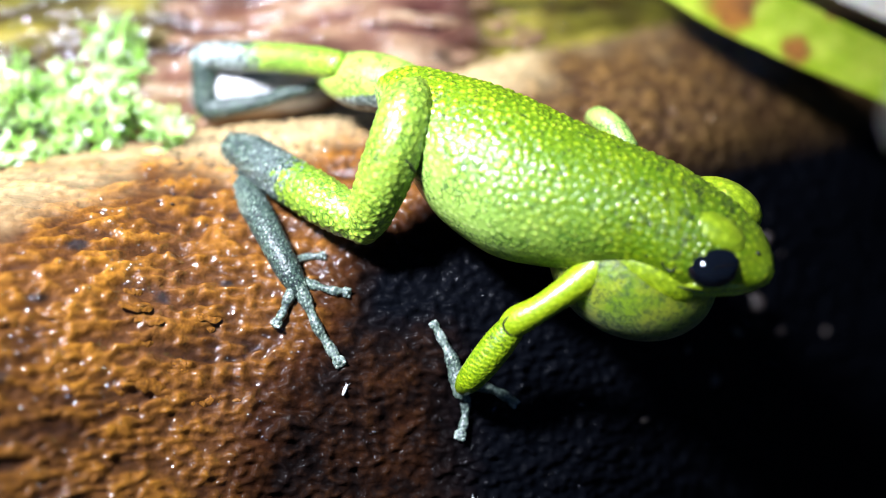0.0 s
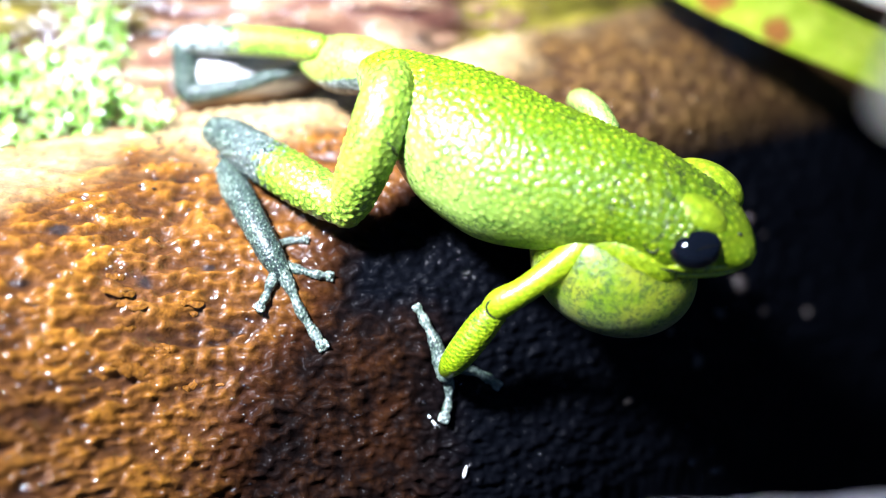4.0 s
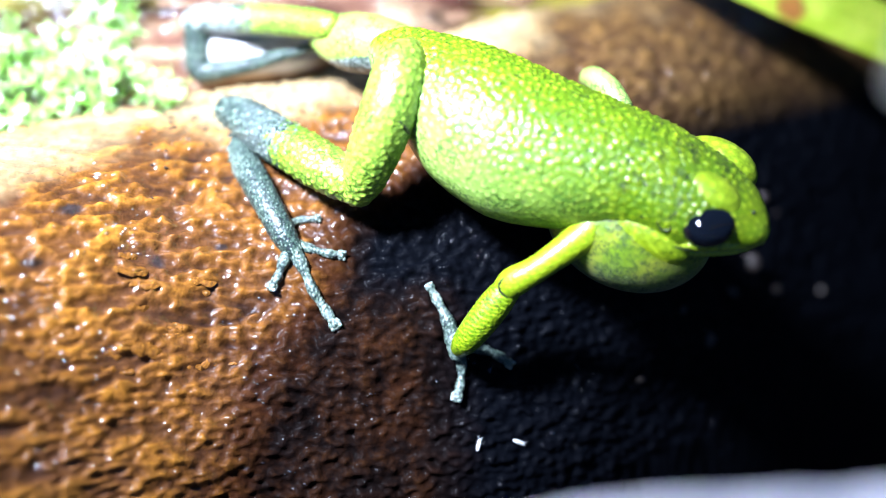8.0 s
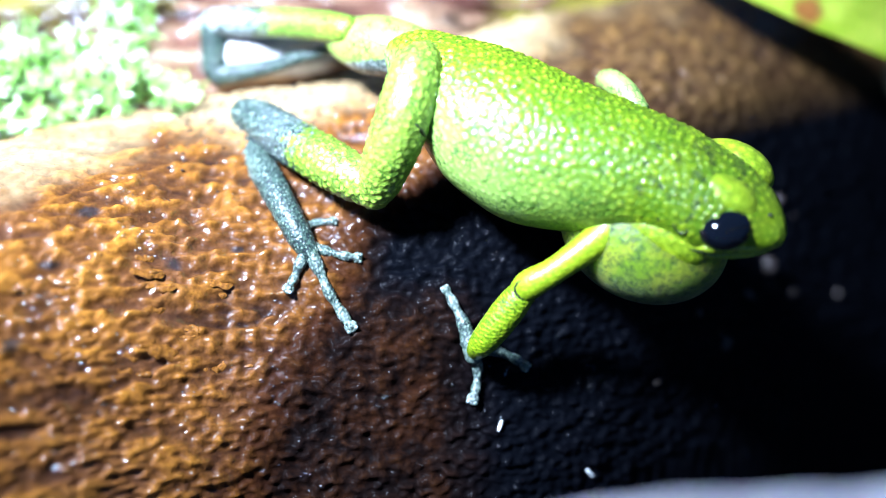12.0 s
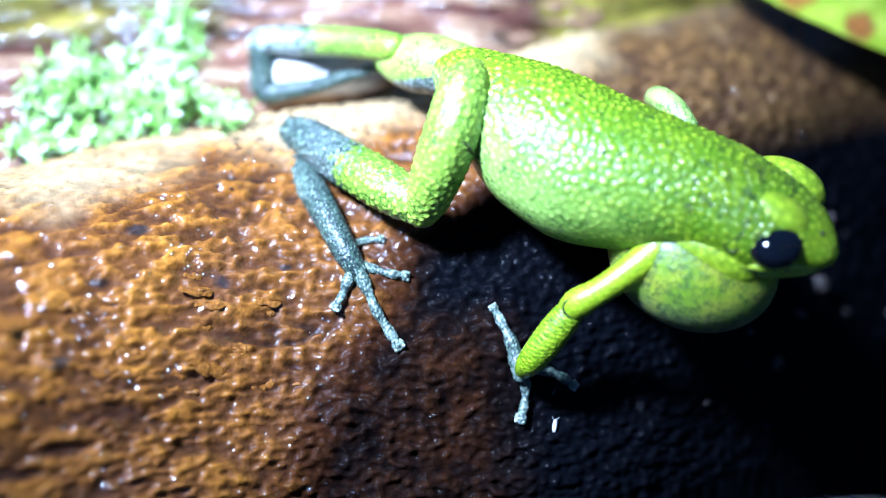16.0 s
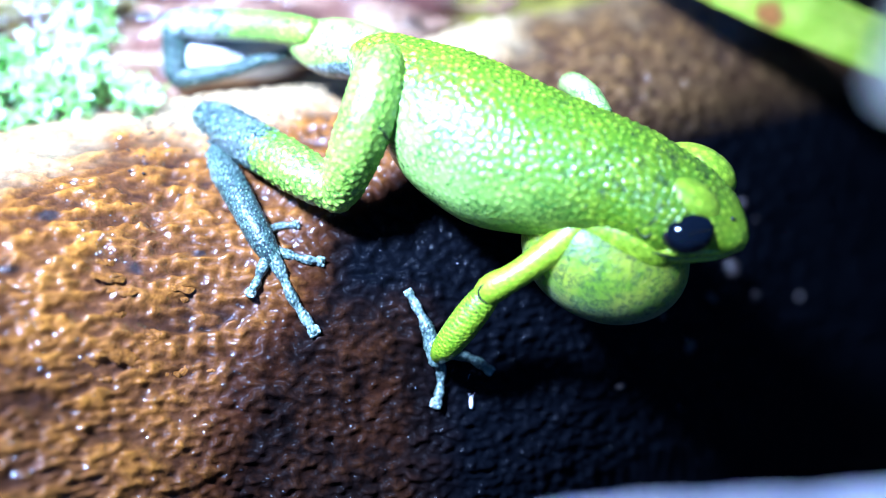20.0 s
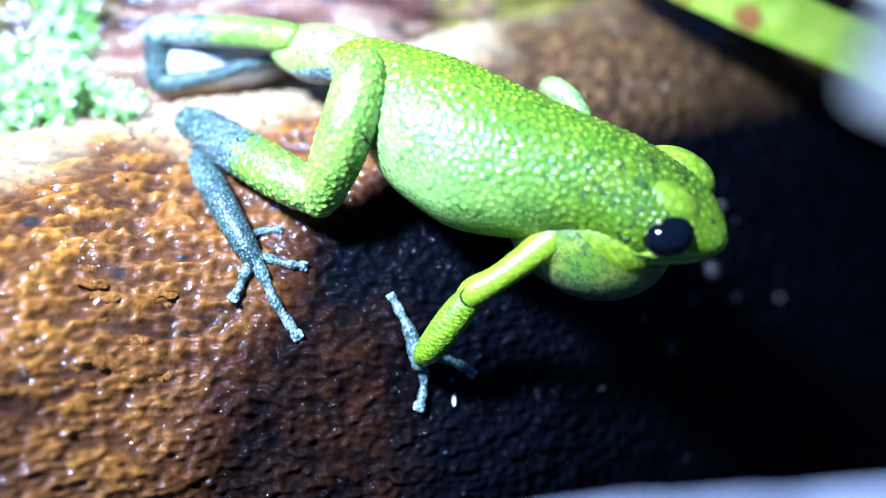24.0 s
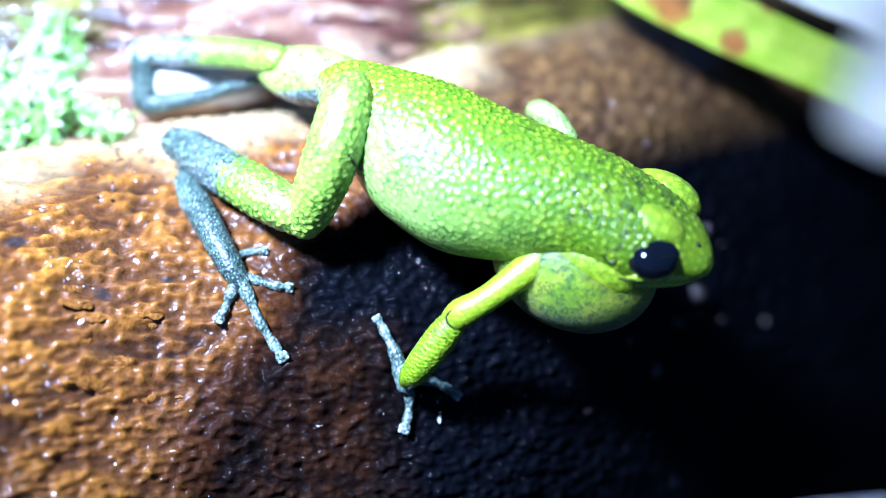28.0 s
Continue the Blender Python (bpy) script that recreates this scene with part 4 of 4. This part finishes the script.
# ---------------------------------------------------------------- moss
def moss():
    rng = random.Random(7)
    verts, faces, spot = [], [], []

    def leaflet(base, way, side, length, width):
        up = way.cross(side).normalized()
        k = len(verts)
        for s, w, h in ((0, 0.35, 0), (0.35, 1.0, 0.10), (0.72, 0.7, 0.16), (1.0, 0.05, 0.12)):
            for e in (-1, 1):
                verts.append(tuple(base + way * (length * s) + side * (e * w * width) + up * (h * length + abs(e) * 0.05 * width)))
                spot.append(0.0)
        for r in range(3):
            faces.append((k + 2 * r, k + 2 * r + 1, k + 2 * r + 3, k + 2 * r + 2))

    for _ in range(820):
        while True:
            a = rng.uniform(-31, -13.2)
            b = rng.uniform(1.0, 11.5)
            edge = 5.4 + 0.24 * (a + 12) + 0.06 * (max(a, -22) + 22)
            patch = fbm(Vector((a * 0.45, b * 0.45, 1)), 2)
            if a > -16.0 and b > edge + 1.2:
                continue
            if edge - 0.5 < b < edge + 6.3 + 1.2 * math.sin(a) and (b < edge + 0.8 or patch > -0.32):
                break
        p = settle(a, b, root_tree)
        q = settle(a, b)
        if q.dot(W(0, 0, 1)) > p.dot(W(0, 0, 1)):
            if a < -15 or rng.random() < 0.5:
                continue
            p = q
        lean = Vector((rng.uniform(-0.7, 0.7), rng.uniform(-0.7, 0.5), rng.uniform(0.5, 1.0))).normalized()
        stem = rng.uniform(0.4, 1.7)
        for s in range(rng.randint(6, 11)):
            t = rng.uniform(0.1, 1.0)
            ang = rng.uniform(0, 6.28)
            side = lean.orthogonal().normalized()
            side.rotate(Matrix.Rotation(ang, 3, lean))
            way = (side * 0.8 + lean * rng.uniform(0.3, 0.9)).normalized()
            leaflet(p + lean * (stem * t), way, way.cross(lean).normalized(), rng.uniform(0.4, 1.2), rng.uniform(0.06, 0.20))
        leaflet(p, lean, lean.orthogonal().normalized(), stem, 0.06)
    lone("moss", settle(-18, 6, root_tree), verts, faces, MOSS, "pale green wet moss between log and root", "moss", kind="stuff", spot=spot)


moss()


# ---------------------------------------------------------------- grit
def grit():
    """Dark crumbs scattered over the pale upper edge of the log."""
    rng = random.Random(21)
    verts, faces = [], []
    for _ in range(380):
        a = rng.uniform(-14, -2)
        b = 8.5 + 0.27 * (a + 4) - abs(rng.gauss(0, 1.6)) - 0.1
        p = settle(a, b)
        s = rng.uniform(0.04, 0.12)
        k = len(verts)
        d = Vector((1, rng.uniform(-0.4, 0.4), 0)).normalized()
        e = d.cross(W(0, 0, 1))
        for x, y, z in ((1.6, 0, 0), (0, 0.8, 0), (-1.6, 0, 0), (0, -0.8, 0), (0.2, 0.1, 0.7)):
            verts.append(tuple(p + (d * x + e * y + W(0, 0, 1) * z) * s))
        faces += [(k, k + 1, k + 4), (k + 1, k + 2, k + 4), (k + 2, k + 3, k + 4), (k + 3, k, k + 4)]
    lone("grit", settle(-8, 5), verts, faces, GRIT, "dark crumbs of debris strewn on the log", "debris", kind="stuff", smooth=False)


grit()


# ---------------------------------------------------------------- beads of wet
def beads():
    """Beads of water in short rows on the soaked wood, larger towards the log's near end."""
    rng = random.Random(57)
    verts, faces = [], []
    up = W(0, 0, 1)

    def bead(p, s, flat):
        n0, cols, rings = len(verts), 10, 4
        for i in range(rings):
            t = math.pi / 2 * i / rings
            for j in range(cols):
                w = 2 * math.pi * j / cols
                verts.append(tuple(p + (W(1.3, 0.1, 0) * math.cos(w) * math.cos(t) + W(0, 1, 0) * math.sin(w) * math.cos(t) + up * (flat * math.sin(t))) * s))
        verts.append(tuple(p + up * flat * s))
        for i in range(rings - 1):
            for j in range(cols):
                m = (j + 1) % cols
                faces.append((n0 + i * cols + j, n0 + i * cols + m, n0 + (i + 1) * cols + m, n0 + (i + 1) * cols + j))
        faces.extend((n0 + (rings - 1) * cols + j, n0 + (rings - 1) * cols + (j + 1) % cols, n0 + rings * cols) for j in range(cols))

    for k in range(1500):
        a = rng.uniform(-25, 18)
        rear = k >= 650
        b = rng.uniform(4, 15) if rear else rng.uniform(-15, 6.5 + 0.23 * (a + 4))
        if fbm(Vector((a * 0.45, b * 0.6, 11)), 2) < rng.uniform(-0.5, 0.35):
            continue
        size = (0.03 + 0.13 * rng.random() ** 2) * (1.0 + min(max(-8 - a, 0) * 0.06, 0.7) if a < -5 else 0.55)
        if rear:
            size *= 1.75
        for _ in range(rng.randint(1, 5)):
            x, y = a + rng.gauss(0, 3.0 * size), b + rng.gauss(0, 1.6 * size)
            p = settle(x, y)
            if rear:
                q = settle(x, y, root_tree)
                if p.dot(up) > q.dot(up) or x > 8:
                    continue
                p = q
            bead(p, size * rng.uniform(0.5, 1.1), rng.uniform(0.5, 0.9))
    lone("water_beads", settle(-8, -2), verts, faces, BEAD, "tiny glistening beads of wet on the soaked wood", "water beads", kind="stuff")


beads()


# ---------------------------------------------------------------- flakes of wood on the log
def flakes():
    """Raised splinters of soft orange wood, children of the log, on a few shared meshes."""
    rng = random.Random(33)
    shapes = []
    for k in range(8):
        n, m = 16, 9
        verts, rel = [], []
        for i in range(n):
            s = 2 * i / (n - 1) - 1
            w = math.sqrt(max(0.0, 1 - abs(s) ** 2.5)) * (1 + 0.35 * noise.noise(Vector((i * 0.5, k * 3.1, 0))))
            bend = 0.25 * noise.noise(Vector((i * 0.22, k * 5.7, 2)))
            for j in range(m):
                t = 2 * j / (m - 1) - 1
                h = 0.20 * (1 - t * t) * w + 0.03 * noise.noise(Vector((i * 0.5, j * 0.6, k * 2.0))) - 0.10
                verts.append((s * 1.0, t * w * 0.30 + bend, h))
                rel.append(0.60 + 0.35 * noise.noise(Vector((i * 0.7, j * 0.8, k))))
        me = make_mesh("wood_flake", verts, grid_faces(n, m, closed=False), LOG_WOOD, relief=rel, rot_shade=[0.0] * len(rel), crown=[0.0] * len(rel))
        shapes.append(me)
    for _ in range(230):
        a, b = rng.uniform(-24, -4.5), rng.uniform(-7.0, 3.0)
        if a > -10.5 - 0.5 * b * 0.3 or b > 0.5 + 0.23 * (a + 4) or fbm(Vector((a * 0.3, b * 0.5, 4)), 2) < -0.1:
            continue
        p = settle(a, b)
        q, r = settle(a + 0.5, b - 0.05), settle(a, b + 0.5)
        x = (q - p).normalized()
        out = x.cross(r - p).normalized()
        y = out.cross(x)
        size = rng.uniform(0.35, 0.95)
        m = Matrix((x * size, y * size * rng.uniform(0.7, 1.3), out * size * 0.6)).transposed().to_4x4()
        m.translation = (p - ORIGIN[LOG]) * MM
        ob = new("wood_flake", rng.choice(shapes))
        ob.parent = LOG
        ob.matrix_local = m
    barks = []
    for me in shapes:
        me = me.copy()
        me.name = "bark_flake"
        me.materials[0] = RED_WOOD
        barks.append(me)
    for _ in range(110):
        a, b = rng.uniform(-20, 6), rng.uniform(5, 15)
        p, q, r = settle(a, b, root_tree), settle(a + 0.5, b, root_tree), settle(a, b + 0.5, root_tree)
        if settle(a, b).dot(W(0, 0, 1)) > p.dot(W(0, 0, 1)) - 0.3 or (-13 < a < -5 and b < 11):
            continue
        x = (q - p).normalized()
        out = x.cross(r - p).normalized()
        size = rng.uniform(0.4, 1.3)
        m = Matrix((x * size, out.cross(x) * size * rng.uniform(0.7, 1.3), out * size)).transposed().to_4x4()
        m.translation = (p - ORIGIN[ROOT]) * MM
        ob = new("bark_flake", rng.choice(barks))
        ob.parent = ROOT
        ob.matrix_local = m


flakes()


# ---------------------------------------------------------------- crumbs of bark on the dark end of the log
def crumbs():
    rng = random.Random(91)
    shapes = []
    for k in range(4):
        v, f = blob(Vector((0, 0, 0)), (Vector((1, 0, 0)), Vector((0, 1, 0)), Vector((0, 0, 1))), (1.0, 0.72, 0.5), 9, 12)
        v = np.array([q * (1 + 0.45 * noise.noise(Vector(q) * 1.6 + Vector((k * 9.0, 0, 0)))) for q in v])
        shapes.append(make_mesh("bark_crumb", v, f, CRUMB))
    spots = [(16.9, -2.9, 0.62), (14.2, -6.9, 0.40), (15.6, -4.4, 0.34), (12.6, -5.2, 0.28), (17.8, 0.6, 0.36)]
    spots += [(rng.uniform(9, 22), rng.uniform(-11, 3), rng.uniform(0.12, 0.34)) for _ in range(9)]
    for a, b, r in spots:
        m = Matrix.LocRotScale((settle(a, b) + W(0, 0, 0.2 * r) - ORIGIN[LOG]) * MM, Euler((0.7, 0, rng.uniform(0, 6.28))), (r, r, r))
        ob = new("bark_crumb", rng.choice(shapes))
        ob.parent = LOG
        ob.matrix_local = m


crumbs()


# ---------------------------------------------------------------- springtails
def springtail(label):
    ob = thing("springtail", Vector((0, 0, 0)), label, "springtail", group="springtails on the log")
    x, y, z = Vector((1, 0, 0)), Vector((0, 1, 0)), Vector((0, 0, 1))
    v, f = blob(Vector((0, 0, 0.10)), (x, y, z), (0.26, 0.085, 0.08), 10, 12)
    part("abdomen", v, f, WHITE_BUG, ob)
    v, f = blob(Vector((0.27, 0, 0.10)), (x, y, z), (0.08, 0.07, 0.07), 8, 10)
    part("head", v, f, WHITE_BUG, ob)
    for s in (-1, 1):
        v = np.array([(0.3, s * 0.03, 0.12), (0.3, s * 0.045, 0.12), (0.47, s * 0.13, 0.14), (0.3, s * 0.035, 0.135), (0.47, s * 0.12, 0.15)])
        part("antenna", v, [(0, 1, 2), (0, 2, 4, 3), (1, 3, 4, 2), (0, 3, 1)], WHITE_BUG, ob)
        for k in (-0.05, 0.06, 0.17):
            v = np.array([(k, s * 0.05, 0.09), (k + 0.03, s * 0.05, 0.09), (k + 0.015, s * 0.14, 0.0), (k + 0.015, s * 0.05, 0.06)])
            part("leg", v, [(0, 1, 2), (1, 3, 2), (0, 2, 3), (0, 3, 1)], WHITE_BUG, ob)
    return ob


BUG_1 = springtail("tiny white springtail walking over the log")
BUG_2 = springtail("tiny white springtail resting low on the log")


def motions():
    # the throat sac swells at each call and sinks quickly after it
    calls = [0.2, 1.2, 2.12, 3.1, 4.07, 5.02, 5.96, 6.87, 7.8, 8.7, 9.64, 10.53, 11.42, 12.35, 13.3, 14.25, 15.2, 16.12, 17.06, 18.0, 18.95, 19.98, 20.9, 21.8, 22.7, 23.6, 24.6, 25.55, 26.5, 27.42, 28.35]
    back_in = W(0.3, 1.76, -0.1) * MM
    early = ((0.0, 0.0), (0.1, 0.25), (0.2, 0.68), (0.32, 0.97), (0.45, 0.90), (0.6, 0.68), (0.8, 0.33))
    late = ((0.0, 0.0), (0.1, 0.20), (0.2, 0.60), (0.32, 0.76), (0.45, 0.60), (0.6, 0.43), (0.8, 0.22))
    rows = [(0.0, 0.46), (0.1, 0.2)]
    for k, t in enumerate(calls):
        gap = (calls[k + 1] - t) if k + 1 < len(calls) else 0.95
        for after, level in (early if t < 8.5 else late):
            if t + after < 28.0 and after < gap - 0.07:
                rows.append((t + after, level))
    rows.append((28.0, 0.45))
    walk(SAC_OB, [(t, Matrix.Translation(SAC_HOME + back_in * s)) for t, s in rows])

    def crawl(bug, way):
        rows = []
        for k, (t, a, b) in enumerate(way):
            n = way[min(k + 1, len(way) - 1)] if k < len(way) - 1 else way[k]
            o = way[k - 1] if k == len(way) - 1 else way[k]
            p, q, r = settle(a, b), settle(n[1], n[2]), settle(o[1], o[2])
            d = (q - r)
            d = d.normalized() if d.length > 0.05 else Vector((0.8, -0.5, -0.2)).normalized()
            side = W(0, 0, 1).cross(d).normalized()
            m = Matrix((d, side, d.cross(side))).transposed().to_4x4()
            m.translation = (p + d.cross(side) * 0.05) * MM
            rows.append((t, m))
        walk(bug, rows)

    crawl(BUG_1, [(0.0, -4.56, -6.56), (0.4, -4.37, -6.09), (0.8, -4.2, -5.88), (1.2, -3.91, -6.09), (1.6, -3.05, -6.45), (2.0, -2.20, -6.48), (2.4, -1.18, -6.91), (2.8, -0.97, -6.95), (3.2, -0.40, -7.68), (5.6, 0.83, -9.70), (6.4, 2.11, -10.35),
                  (7.2, 2.60, -10.47), (8.0, 3.68, -11.04), (9.0, 5.25, -11.68), (10.0, 6.10, -12.29), (11.0, 6.39, -12.50), (12.0, 6.46, -12.63), (16.0, 8.0, -14.5), (20.0, 9.5, -17), (28.0, 11, -20)])
    crawl(BUG_2, [(0.0, 1.23, -11.98), (1.6, 1.35, -11.81), (2.8, 1.67, -11.57), (5.6, 1.78, -11.41), (8.0, 1.82, -11.18), (10.0, 1.90, -10.86), (12.0, 2.09, -10.16), (17.0, 2.45, -9.16), (26.0, 2.5, -8.62), (28.0, 2.5, -8.5)])


motions()
